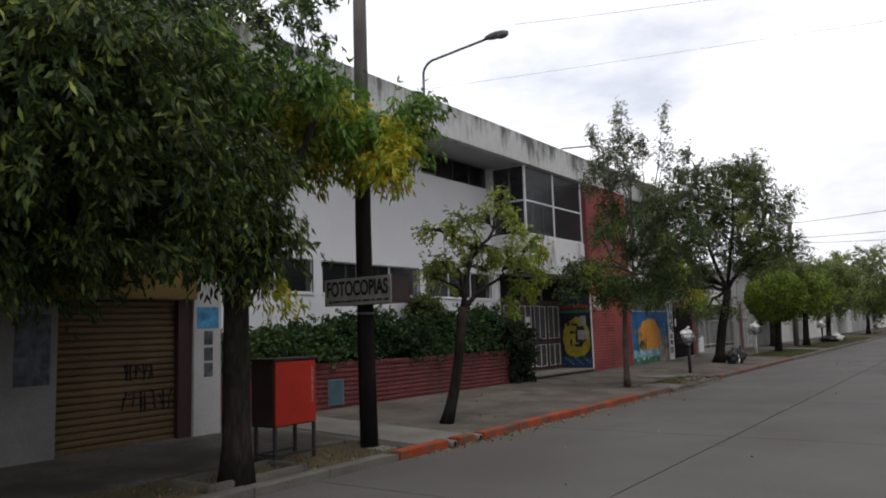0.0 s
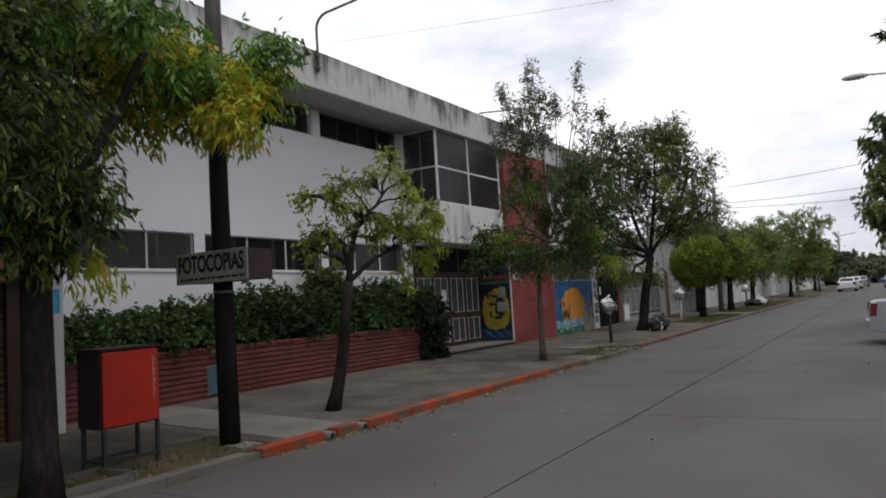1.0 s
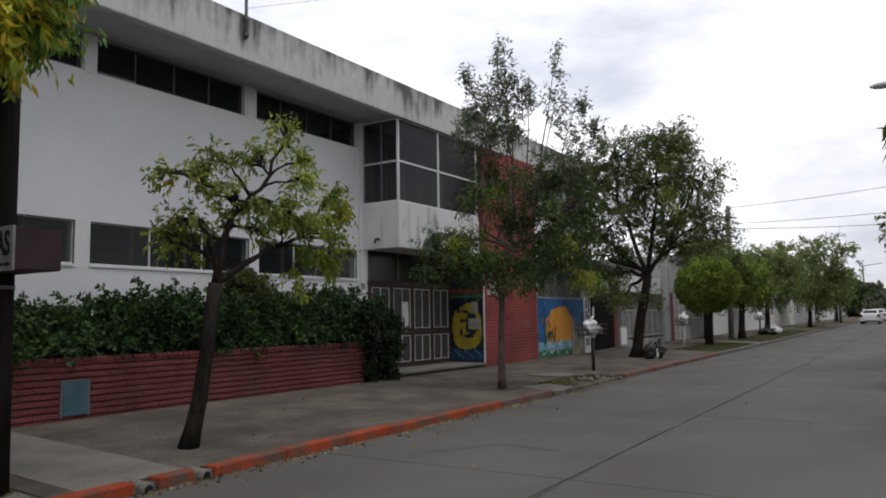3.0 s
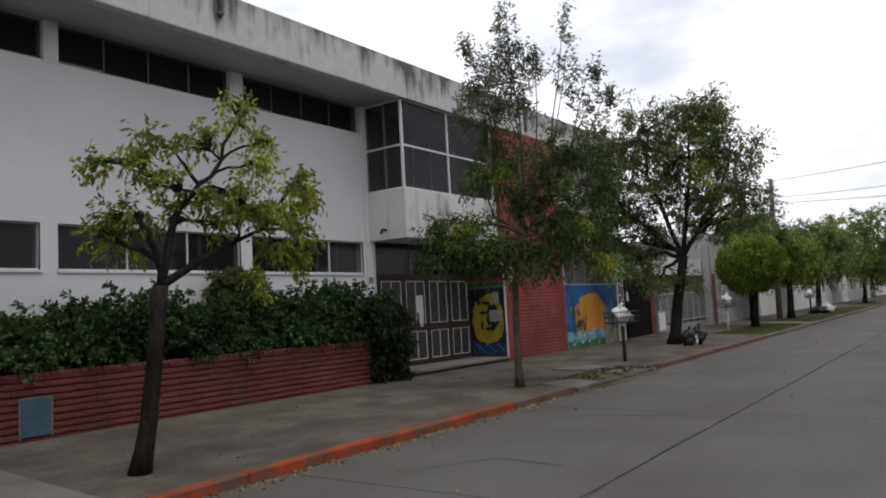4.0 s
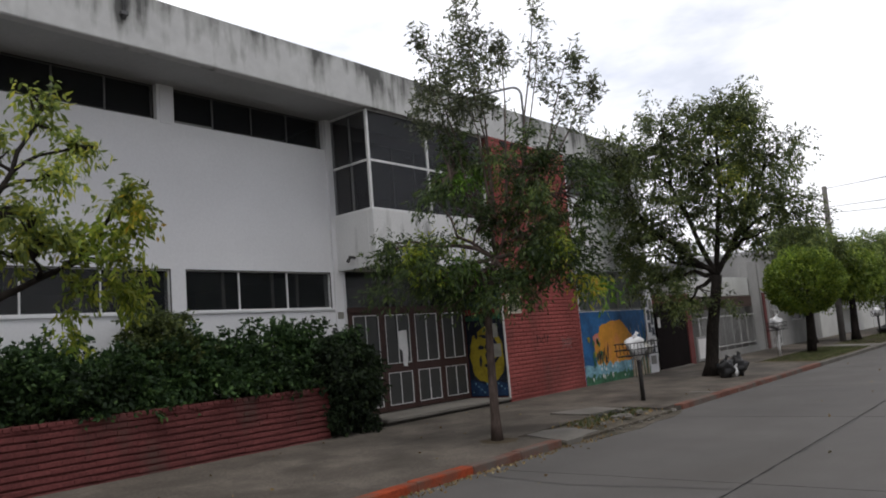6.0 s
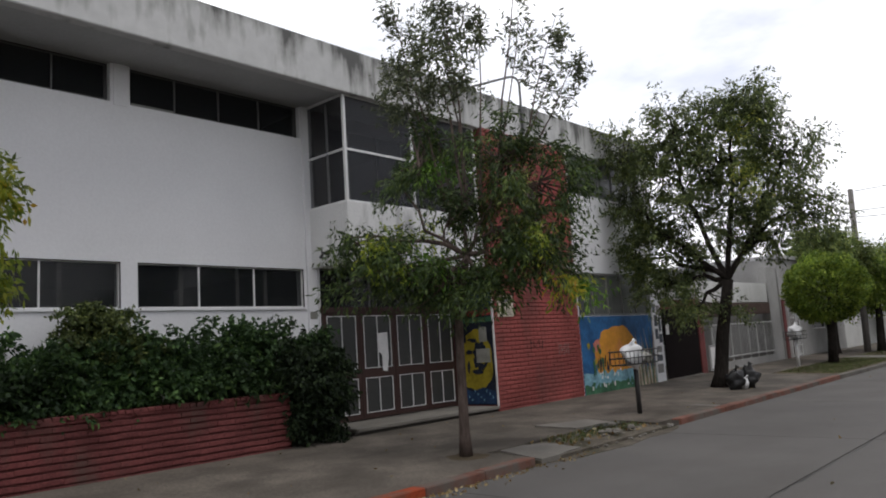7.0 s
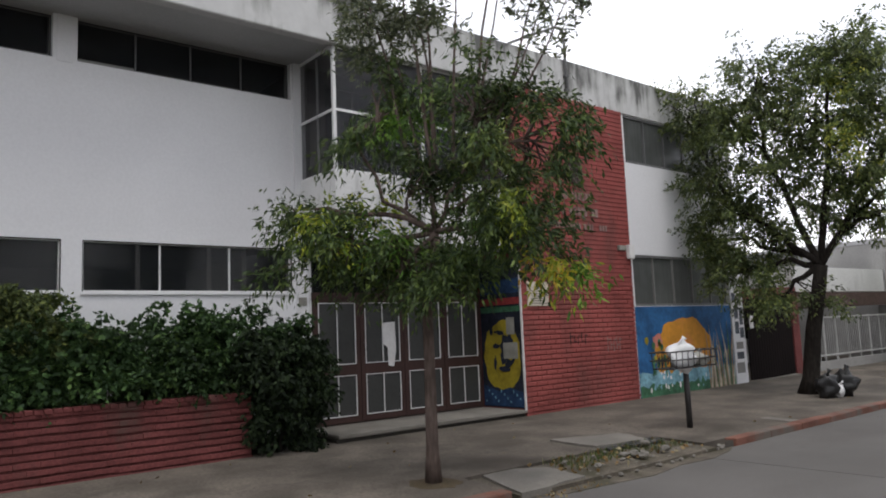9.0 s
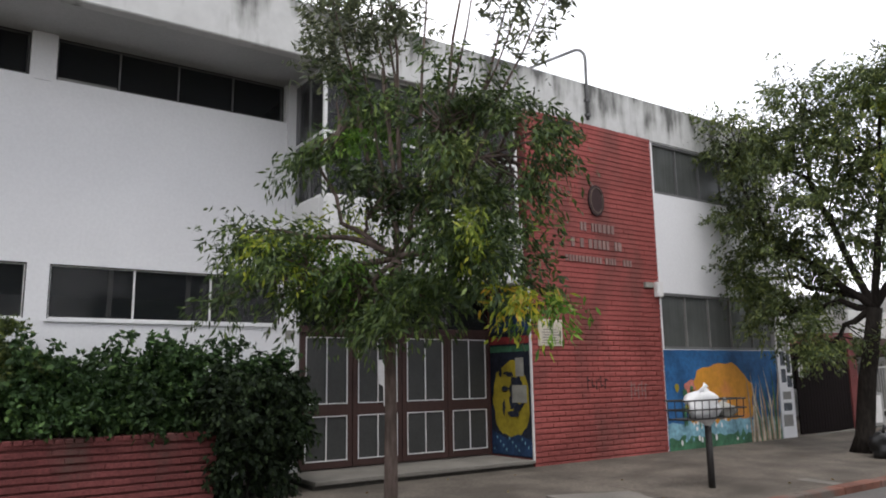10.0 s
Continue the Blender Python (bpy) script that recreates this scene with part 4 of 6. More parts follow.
tree("street_tree", "street tree with leaning forked trunk and rounded dark crown", (-7.65, 27.3, 0.14),
     [(-7.72, 27.3, 0.1), (-7.66, 27.3, 0.45), (-7.5, 27.25, 1.4), (-7.3, 27.2, 2.2), (-7.2, 27.2, 2.7)], [0.25, 0.165, 0.15, 0.135, 0.125],
     [(-6.77, 27.39, 7.00, 0.73, 0.73, 0.66), (-7.98, 26.91, 6.58, 0.87, 0.87, 0.72), (-6.28, 27.59, 6.49, 0.87, 0.87, 0.72), (-5.74, 27.81, 5.58, 0.86, 0.86, 0.72), (-7.16, 27.24, 5.59, 1.07, 1.07, 0.79), (-8.45, 26.72, 5.56, 0.86, 0.86, 0.72), (-9.13, 26.45, 6.11, 0.80, 0.80, 0.58), (-5.48, 27.91, 4.24, 0.64, 0.64, 0.50), (-6.27, 27.59, 4.63, 0.92, 0.92, 0.57), (-9.03, 26.49, 4.68, 0.78, 0.78, 0.64), (-8.40, 26.74, 3.77, 0.78, 0.78, 0.64), (-8.63, 26.65, 2.72, 0.70, 0.70, 0.70), (-7.73, 27.01, 4.61, 0.71, 0.71, 0.64), (-9.40, 26.34, 3.49, 0.57, 0.57, 0.57), (-5.96, 27.71, 3.68, 0.63, 0.63, 0.42), (-7.89, 26.95, 2.11, 0.77, 0.77, 0.42), (-7.0, 27.3, 4.1, 0.75, 0.75, 0.5), (-7.9, 26.95, 3.3, 0.65, 0.65, 0.45), (-6.6, 27.45, 3.5, 0.5, 0.5, 0.35)],
     leaf_olive, 130, 56, 0.18, 0.105, 0.038, 0.4, 41, knot=3, twigs=220, thick=0.38, shell=0.15, boughs=[[(-7.05, 27.25, 3.9), (-6.85, 27.35, 5.4), (-6.8, 27.4, 6.6)], [(-7.6, 27.05, 3.9), (-8.0, 26.9, 5.2), (-8.0, 26.9, 6.2)], [(-6.7, 27.45, 3.6), (-6.1, 27.7, 4.7), (-5.8, 27.8, 5.5)], [(-7.8, 26.95, 3.3), (-8.7, 26.6, 4.2), (-9.1, 26.45, 5.2)]], accents=[([(-6.21, 27.04, 5.46, 0.83, 0.83, 0.70), (-6.89, 26.76, 6.12, 0.70, 0.70, 0.56), (-5.88, 27.17, 4.63, 0.69, 0.69, 0.41)], leaf_light, 26, 0.1)])


def shrub(y, top, seed, leaf=leaf_hedge, label="dense glossy dark green hedge shrub spilling over the brick planter"):
    t = thing("hedge_shrub", (-10.35, y, 0.9), label, "shrub", "planter hedge")
    sh = Shape()
    for k in range(5):
        sh.tube(bent((-10.35, y, 0.88), (-10.35 + 0.1 * (k - 2), y + 0.22 * (k - 2), 1.6), 0.06, seed + k), [0.02, 0.018, 0.015, 0.012, 0.009, 0.006], 5)
    tagged(part("stem", sh, bark, t))
    c, _ = clumps([(-10.3, y, 1.15 + (top - 1.15) * 0.45, 0.5, 0.85, (top - 1.0) * 0.62), (-10.0, y + 0.2, 1.3, 0.3, 0.8, 0.36), (-9.95, y - 0.4, 1.22, 0.25, 0.6, 0.28), (-10.35 + 0.1 * (seed % 3), y + 0.3 * (seed % 2), top - 0.25, 0.25, 0.35, 0.28)], 200, 28, 0.080, seed, 0.3, 8, 0.3, 4, 4, 0.1)
    tagged(leaf_mesh("leaves", c, 0.090, 0.046, 0.1, leaf, t, seed), kind="stuff")


for i, (y, top) in enumerate([(7.6, 1.25), (8.6, 1.6), (9.7, 1.62), (10.8, 1.8), (11.9, 1.9), (13.0, 1.88), (14.2, 1.95), (15.3, 2.0), (16.3, 2.0)]):
    shrub(y, top, 200 + i * 7, leaf_shrub if i < 3 else leaf_hedge, "matte mid-green hedge shrub above the brick planter" if i < 3 else "dense glossy dark green hedge shrub spilling over the brick planter")
bush = thing("hedge_shrub", (-10.4, 13.85, 0.9), "rounded fine-leaved bush standing above the hedge", "shrub", "planter hedge")
part("stem", Shape().tube(bent((-10.4, 13.85, 0.88), (-10.4, 13.85, 2.0), 0.05, 290), [0.03, 0.028, 0.024, 0.018, 0.012, 0.008], 6), bark, bush)
c, _ = clumps([(-10.4, 13.8, 2.02, 0.38, 0.55, 0.40), (-10.35, 13.95, 1.65, 0.36, 0.6, 0.4), (-10.4, 13.6, 2.25, 0.25, 0.4, 0.22)], 220, 34, 0.06, 291, 0.25, 8, 0.4)
tagged(leaf_mesh("leaves", c, 0.075, 0.032, 0.0, leaf_olive, bush, 292), kind="stuff")
ivy = thing("ivy_clump", (-9.7, 16.75, 0.22), "dark bushy clump hanging over the planter end", "shrub")
c, _ = clumps([(-9.8, 16.7, 1.3, 0.4, 0.75, 0.45), (-9.72, 16.75, 0.85, 0.32, 0.6, 0.6), (-10.3, 16.8, 1.5, 0.4, 0.7, 0.4), (-9.9, 17.15, 0.95, 0.28, 0.4, 0.6), (-10.25, 17.3, 1.45, 0.3, 0.42, 0.42)], 170, 38, 0.09, 301, 0.3)
tagged(leaf_mesh("leaves", c, 0.09, 0.045, 0.6, leaf_ivy, ivy, 302), kind="stuff")
part("stem", Shape().tube(bent((-9.8, 16.7, 0.2), (-9.8, 16.7, 1.3), 0.05, 5), 0.03, 6), bark, ivy)


# ---- far trees and the other side of the road ----
def far_tree(x, y, z0, z1, r, seed, leaf=leaf_far, label="leafy green street tree further along", size=0.2, n=140, wide=1.0, twigs=30):
    zc, rz = (z0 + z1) / 2, (z1 - z0) / 2
    rg = random.Random(seed)
    lobes = [(x, y, zc, r * 0.7, r * 0.7, rz * 0.8)]
    for k in range(5):
        a = k * 1.257 + rg.uniform(-0.3, 0.3)
        lobes.append((x + math.cos(a) * r * 0.55 * wide, y + math.sin(a) * r * 0.55, zc + rg.uniform(-0.45, 0.35) * rz, r * 0.48, r * 0.48, rz * 0.5))
    tree("street_tree", label, (x, y, 0.13), [(x, y, 0.1), (x, y, 0.5), (x + 0.05, y, z0), (x + 0.05, y, z0 + 0.4 * rz)], [0.22, 0.16, 0.13, 0.11], lobes, leaf, n, 44, 0.26, size * 0.8, size * 0.34, 0.3, seed, twigs=twigs, shell=0.4)


ball = thing("topiary_tree", (-7.65, 36.5, 0.13), "small street tree clipped into a dense bright green ball", "tree")
part("trunk", Shape().tube([(-7.65, 36.5, 0.1), (-7.6, 36.5, 0.8), (-7.55, 36.5, 1.7)], [0.17, 0.14, 0.13], 12), bark, ball, smooth=True)
rg = np.random.default_rng(71)
d = unit(rg.normal(size=(15000, 3)))
dent = np.array([noise.noise(Vector(p) * 2.3) * 0.10 + noise.noise(Vector(p) * 6.0) * 0.10 for p in d])
at = np.array((-7.6, 36.5, 2.62)) + d * (rg.uniform(0.80, 1.0, len(d)) + dent)[:, None] * np.array((1.33, 1.33, 1.2))
tagged(leaf_mesh("crown", np.concatenate([at, unit(d + np.array((0, 0, 0.3)))], axis=1), 0.12, 0.07, 0.0, leaf_topiary, ball, 72, spread=1.6), kind="stuff")
sh = Shape()
for k in range(9):
    sh.tube(bent((-7.55, 36.5, 1.6), (-7.6 + 0.9 * math.cos(k * 0.7), 36.5 + 0.9 * math.sin(k * 0.7), 2.5 + 0.08 * k), 0.08, 700 + k), [0.05, 0.045, 0.04, 0.03, 0.02, 0.012], 6)
tagged(part("limb", sh, bark, ball))
far_tree(-7.75, 43.8, 1.7, 4.3, 1.5, 81, leaf_topiary, "clipped bright green street tree behind the ball-shaped one", 0.2)
far_tree(-7.9, 52, 1.3, 5.8, 2.4, 82, n=220)
far_tree(-7.7, 70, 0.9, 8.2, 4.0, 83, leaf_far, "broad muted green street tree reaching over the road", 0.26, 260)
far_tree(-7.9, 94, 0.9, 5.4, 3.0, 85, leaf_dark, "low dark green street tree far along", 0.34)
far_tree(-9.0, 42.0, 3.2, 5.3, 1.6, 86)
tree("street_tree", "tall street tree with long drooping leaves across the road", (4.0, 14.4, 0.13), [(4.0, 14.4, 0.1), (4.0, 14.4, 1.0), (3.9, 14.4, 2.6)], [0.24, 0.2, 0.17],
     [(0.32, 14.0, 3.75, 0.5, 0.6, 0.36), (0.75, 14.0, 4.95, 0.5, 0.7, 0.5), (3.0, 14.3, 4.8, 1.3, 1.4, 1.2)], leaf_big, 200, 40, 0.12, 0.22, 0.055, 0.9, 91, twigs=60)
tree("street_tree", "broad bright green street tree across the road", (4.2, 26.5, 0.13), [(4.2, 26.5, 0.1), (4.2, 26.5, 1.0), (4.1, 26.5, 2.4)], [0.24, 0.2, 0.17],
     [(0.5, 26.2, 3.6, 1.2, 1.4, 0.7), (0.9, 26.2, 2.8, 1.0, 1.3, 0.65), (2.0, 26.2, 2.7, 1.4, 1.6, 0.9), (3.8, 26.5, 4.0, 2.2, 2.2, 1.7), (1.1, 26.2, 4.8, 1.2, 1.4, 0.7), (2.4, 26.2, 5.0, 1.5, 1.6, 0.8)], leaf_far, 620, 44, 0.16, 0.2, 0.085, 0.5, 92, twigs=60)
far_tree(4.3, 44, 2.2, 7.2, 4.6, 93, size=0.3)
far_tree(4.3, 62, 2.0, 7.2, 4.4, 94, size=0.36)
far_tree(4.3, 84, 2.0, 7.6, 4.6, 95, size=0.4)
woods = tagged(new("far_woods", None), "dark line of distant trees closing the street", "trees", "", "stuff")
c, _ = clumps([(x, 158 + (x * 7) % 9, 1.6, 7, 5, 2.2 + 0.6 * ((x * 13) % 3)) for x in range(-70, 71, 7)], 90, 50, 0.8, 99, 0.4)
tagged(leaf_mesh("crown", c, 1.2, 0.7, 0.2, leaf_grey, woods, 98), kind="stuff")

# ---- shop beside the school ----
SH = -9.25
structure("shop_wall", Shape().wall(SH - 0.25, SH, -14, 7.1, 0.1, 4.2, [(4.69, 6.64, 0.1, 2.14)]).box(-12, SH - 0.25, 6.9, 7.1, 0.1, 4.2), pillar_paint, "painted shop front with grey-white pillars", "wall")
structure("shop_roof", Shape().box(-14, SH + 0.05, -14, 7.14, 4.2, 4.35), soffit_mat, "flat concrete shop roof", "roof")
structure("shop_beam", Shape().box(SH, SH + 0.12, -14, 6.66, 2.15, 2.58), ochre, "ochre painted lintel beam over the shutter", "beam", 0.01)
structure("shop_jamb", Shape().box(SH - 0.22, SH + 0.01, 6.42, 6.64, 0.1, 2.14), door_brown, "dark brown shutter jamb", "jamb")
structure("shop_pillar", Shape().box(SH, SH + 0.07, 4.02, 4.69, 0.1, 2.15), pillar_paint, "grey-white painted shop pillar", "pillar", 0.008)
structure("shop_pillar_2", Shape().box(SH, SH + 0.05, 6.64, 7.12, 0.1, 2.5), pillar_white, "white painted shop pillar with posters", "pillar", 0.008)
shutter = tagged(thing("roller_shutter", (SH - 0.1, 4.7, 0.2), "closed ochre steel roller shutter with black graffiti", "shutter"), kind="structure")
n_slat = 22
for k in range(n_slat):
    z = 0.2 + k * 1.94 / n_slat
    h = 1.94 / n_slat
    y0, y1, x = 4.70, 6.42, SH - 0.1
    v = [(x, y0, z), (x + 0.022, y0, z + h * 0.3), (x + 0.022, y0, z + h * 0.75), (x, y0, z + h * 0.97), (x - 0.01, y0, z + h * 0.5)]
    part("slat", Shape().add(v + [(a, y1, c) for a, _, c in v], [(0, 1, 2, 3, 4), (9, 8, 7, 6, 5), (0, 5, 6, 1), (1, 6, 7, 2), (2, 7, 8, 3), (3, 8, 9, 4), (4, 9, 5, 0)]), shutter_mat, shutter)
# Added sheet that keeps light in the open shop from showing between slats.
part("light_stop", Shape().box(SH - 0.17, SH - 0.13, 4.70, 6.42, 0.12, 2.14), dark_metal, shutter)
part("bottom_rail", Shape().box(SH - 0.12, SH - 0.07, 4.7, 6.42, 0.17, 0.21), dark_metal, shutter)
rg = random.Random(5)
for row, (z0, z1, y0, y1, n) in enumerate(((1.08, 1.3, 5.62, 6.12, 5), (0.66, 0.92, 5.6, 6.4, 7))):
    gr = Shape()
    for k in range(n):
        y, w = y0 + (y1 - y0) * k / n, (y1 - y0) / n
        pts = [(SH - 0.078, y + w * rg.uniform(0, 0.85), z0 + (z1 - z0) * q + rg.uniform(-0.03, 0.03)) for q in rg.choice(((0, 1, 0.6), (1, 0.5, 0), (0, 0.9, 0.1, 0.8), (0.9, 1.0, 0.1)))]
        gr.tube(pts, [rg.uniform(0.010, 0.017) for _ in pts], 5)
    part("graffiti", gr, ink, shutter, "black spray-painted strokes")
tagged(part("wall_poster", Shape().box(SH + 0.071, SH + 0.076, 4.18, 4.6, 1.1, 1.95), poster_dark), "large faded dark poster on the shop pillar", "poster")
for z0, z1, m, t in ((1.74, 2.05, poster_blue, "blue and white poster pasted on the pillar"), (1.5, 1.7, poster_dark, "small dark poster pasted on the pillar"), (1.27, 1.46, poster_dark, "small dark poster pasted on the pillar"), (1.04, 1.24, poster_dark, "small dark poster pasted on the pillar")):
    tagged(part("wall_poster", Shape().box(SH + 0.051, SH + 0.055, 6.7 if m == poster_blue else 6.82, 7.07 if m == poster_blue else 6.97, z0, z1), m), t, "poster", "posters on the shop pillar")

# ---- red cabinet on legs ----
cab = thing("street_cabinet", (-6.95, 6.3, 0.13), "bright red metal cabinet on black legs beside the tree", "cabinet")
part("body", Shape().box(-7.15, -6.77, 5.97, 6.65, 0.53, 1.30), maroon, cab, "dark red side panels", 0.008)
part("door", Shape().box(-6.768, -6.745, 5.985, 6.635, 0.545, 1.285), red_paint, cab, "bright red front panel", 0.006)
part("lid", Shape().box(-7.17, -6.735, 5.95, 6.67, 1.302, 1.325), maroon, cab, bevel=0.004)
marks = Shape()
for k in range(13):
    marks.box(-6.745, -6.742, 6.562, 6.562 + 0.016 + 0.008 * (k % 3), 0.78 + 0.034 * k, 0.802 + 0.034 * k)
part("small_print", marks, sign_face, cab, "upright row of small pale marks")
for x in (-7.13, -6.80):
    for y in (5.99, 6.61):
        part("leg", Shape().box(x, x + 0.035, y, y + 0.035, 0.10, 0.53), dark_metal, cab)
part("rail", Shape().box(-6.79, -6.77, 6.03, 6.6, 0.19, 0.22), dark_metal, cab)
part("rail", Shape().box(-7.1, -6.8, 6.0, 6.02, 0.19, 0.22), dark_metal, cab)
part("rail", Shape().box(-7.12, -7.10, 6.03, 6.6, 0.19, 0.22), dark_metal, cab)

# ---- utility pole and its sign ----
PX, PY = -6.70, 7.53
pole = thing("utility_pole", (PX, PY, 0.12), "tall dark wooden utility pole standing at the kerb", "pole")
part("shaft", Shape().tube([(PX + 0.02, PY, 0.1), (PX, PY, 1.5), (PX - 0.02, PY + 0.01, 3.0), (PX, PY, 4.3)], [0.12, 0.113, 0.108, 0.102], 14), pole_mat, pole, smooth=True)
part("upper_shaft", Shape().tube([(PX, PY, 4.3), (PX, PY, 8.2)], [0.1, 0.08], 14), grey_pole, pole, "bare grey wood", smooth=True)
part("band", Shape().tube([(PX, PY, 1.83), (PX, PY, 1.86)], 0.119, 14), galvanised, pole)
sign = thing("shop_sign", (PX, 7.3, 1.93), "weathered box sign with black letters on the pole", "sign")
part("box", Shape().box(-7.21, -6.07, 7.315, 7.70, 1.93, 2.27), maroon, sign, "dark maroon sides", 0.006, climb=False)
part("face", Shape().box(-7.22, -6.06, 7.295, 7.314, 1.92, 2.28), sign_face, sign, "dirty cream front", climb=False)
txt = bpy.data.curves.new("lettering", "FONT")
txt.body, txt.size, txt.extrude, txt.align_x = "FOTOCOPIAS", 0.245, 0.002, "CENTER"
txt.space_character, txt.offset = 1.0, 0.006
txt.materials.append(ink)
lettering = new("lettering", txt)
lettering.parent = sign
lettering.matrix_basis = Matrix.Translation(Vector((-6.64, 7.29, 2.05)) - origin_of(sign)) @ Euler((radians(90), 0, 0)).to_matrix().to_4x4() @ Matrix.Diagonal((0.72, 1.12, 1, 1))
rg = random.Random(8)
bars, x = Shape(), -7.14
while x < -6.16:
    w = rg.uniform(0.04, 0.13)
    bars.box(x, x + w, 7.291, 7.295, 1.96, 1.985)
    x += w + 0.025
part("small_print", bars, ink, sign, climb=False)

# ---- lamps on the roof edge ----
def roof_lamp(y, foot, tip, head):
    t = thing("street_lamp", (FRONT + 0.03, y, foot), "bracket street lamp bolted to the roof fascia", "lamp", "roof edge lamps")
    x = FRONT + 0.035
    rise = 7.42
    pts = [(x, y, foot), (x, y, foot + 0.5), (x, y, rise - 0.12)]
    s = 1 if tip > x else -1
    for k in range(1, 6):
        a = math.radians(15 * k)
        pts.append((x + s * 0.28 * (1 - math.cos(a)) * 1.2, y, rise - 0.12 + 0.28 * math.sin(a)))
    pts += [(tip, y, pts[-1][2] + 0.085 * abs(tip - pts[-1][0]))]
    part("arm", Shape().tube(pts, 0.028, 8), galvanised, t, smooth=True)
    for z in (foot + 0.08, foot + 0.36):
        part("clamp", Shape().box(FRONT, x + 0.032, y - 0.05, y + 0.05, z - 0.025, z + 0.025), galvanised, t)
    if head:
        hz = pts[-1][2]
        part("housing", Shape().ball((tip + 0.24, y, hz + 0.02), (0.30, 0.10, 0.075), 0.0, 14, 8), galvanised, t, "grey teardrop lamp housing", smooth=True)
        part("glass_bowl", Shape().ball((tip + 0.38, y, hz - 0.01), (0.16, 0.085, 0.075), 0.0, 12, 8), frosted, t, smooth=True)


roof_lamp(13.0, 6.40, -8.0, True)
roof_lamp(22.8, 6.15, -11.2, False)

lamp = thing("street_lamp", (3.5, 30, 0.13), "grey steel street lamp reaching over the road", "lamp")
part("post", Shape().tube([(3.5, 30, 0.1), (3.5, 30, 6.0), (3.4, 30, 7.4), (2.8, 30, 7.9), (-0.2, 30, 8.25)], [0.1, 0.07, 0.05, 0.04, 0.03], 10), pale_steel, lamp, smooth=True)
part("housing", Shape().ball((-0.6, 30, 8.25), (0.42, 0.16, 0.1), 0, 14, 8), pale_steel, lamp, smooth=True)


def cable(name, a, b, sag, label, r=0.006):
    a, b = Vector(a), Vector(b)
    pts = [a.lerp(b, k / 24) - Vector((0, 0, sag * 4 * (k / 24) * (1 - k / 24))) for k in range(25)]
    return tagged(part(name, Shape().tube(pts, r, 5), dark_metal), label, "cable", "overhead cables")


cable("overhead_cable", (-7.3, 13.0, 7.83), (4.0, 17.85, 8.3), 0.15, "thin overhead cable from the roof lamp across the street", 0.004)
cable("overhead_cable", (-9.69, 13.0, 6.95), (4.0, 21.3, 8.45), 0.0, "thin overhead cable from the school roof across the street", 0.003)
for z, z2 in ((6.65, 7.6), (5.85, 6.15), (5.6, 5.4)):
    cable("overhead_cable", (-7.95, 43, z), (4.2, 43.5, z2), 0.18, "thin overhead cable from the far pole across the street", 0.012)
fp = thing("utility_pole", (-8.0, 43, 0.12), "slim grey utility pole behind the clipped trees", "pole")
part("shaft", Shape().tube([(-8.1, 43, 0.1), (-7.95, 43, 6.75)], [0.13, 0.10], 10), grey_pole, fp, smooth=True)
for x, y in ((-7.0, 88), (-6.5, 118)):
    fp = thing("utility_pole", (x, y, 0.12), "distant grey utility pole with a lamp arm", "pole")
    part("shaft", Shape().tube([(x, y, 0.1), (x, y, 7.2)], [0.13, 0.10], 8), grey_pole, fp, smooth=True)
    part("arm", Shape().tube([(x, y, 7.1), (x + 2.2, y, 7.4)], [0.05, 0.04], 6), grey_pole, fp, smooth=True)

# ---- murals, plaque, lettering on the tower ----
def blob(cy, cz, ry, rz, seed, n=36, rough=0.10, zmin=-9.0):
    out = []
    for k in range(n):
        a = 2 * math.pi * k / n
        s = 1 + rough * noise.noise(Vector((math.cos(a) * 2.5, math.sin(a) * 2.5, seed))) + rough * 0.6 * noise.noise(Vector((math.cos(a) * 8, math.sin(a) * 8, seed + 3)))
        out.append((cy + math.cos(a) * ry * s, max(zmin, cz + math.sin(a) * rz * s)))
    return out


MX = FRONT - 0.02
mural = tagged(thing("mural", (MX, 26.3, 0.2), "painted wall mural of an orange sun over water and reeds", "mural"))
part("background", Shape().box(MX, MX + 0.008, 24.52, 28.09, 0.22, 2.06), mural_blue, mural, "blue painted sky")
part("sun", Shape().plate(blob(26.15, 1.12, 1.06, 0.70, 2, rough=0.16), "x", MX + 0.0085, 0.003), mural_sun, mural, "orange-yellow sun disc")
rg = random.Random(14)
edge = [(24.52, 0.2), (28.09, 0.2)] + [(28.09 - 3.57 * k / 30, 0.72 + 0.12 * noise.noise(Vector((k * 0.7, 2, 1)))) for k in range(31)]
part("water", Shape().plate(edge, "x", MX + 0.012, 0.003), mural_teal, mural, "pale blue water")
edge = [(24.52, 0.2), (28.09, 0.2)] + [(28.09 - 3.57 * k / 40, 0.46 + 0.16 * noise.noise(Vector((k * 0.9, 7, 1)))) for k in range(41)]
part("bank", Shape().plate(edge, "x", MX + 0.0155, 0.003), mural_green, mural, "green grass bank")
for k in range(26):
    y, z = rg.uniform(24.7, 27.2), rg.uniform(0.3, 0.8)
    part("daub", Shape().plate(blob(y, z, rg.uniform(0.015, 0.035), rg.uniform(0.03, 0.07), k, 8), "x", MX + 0.019, 0.002), paper if k % 3 else mural_teal, mural)
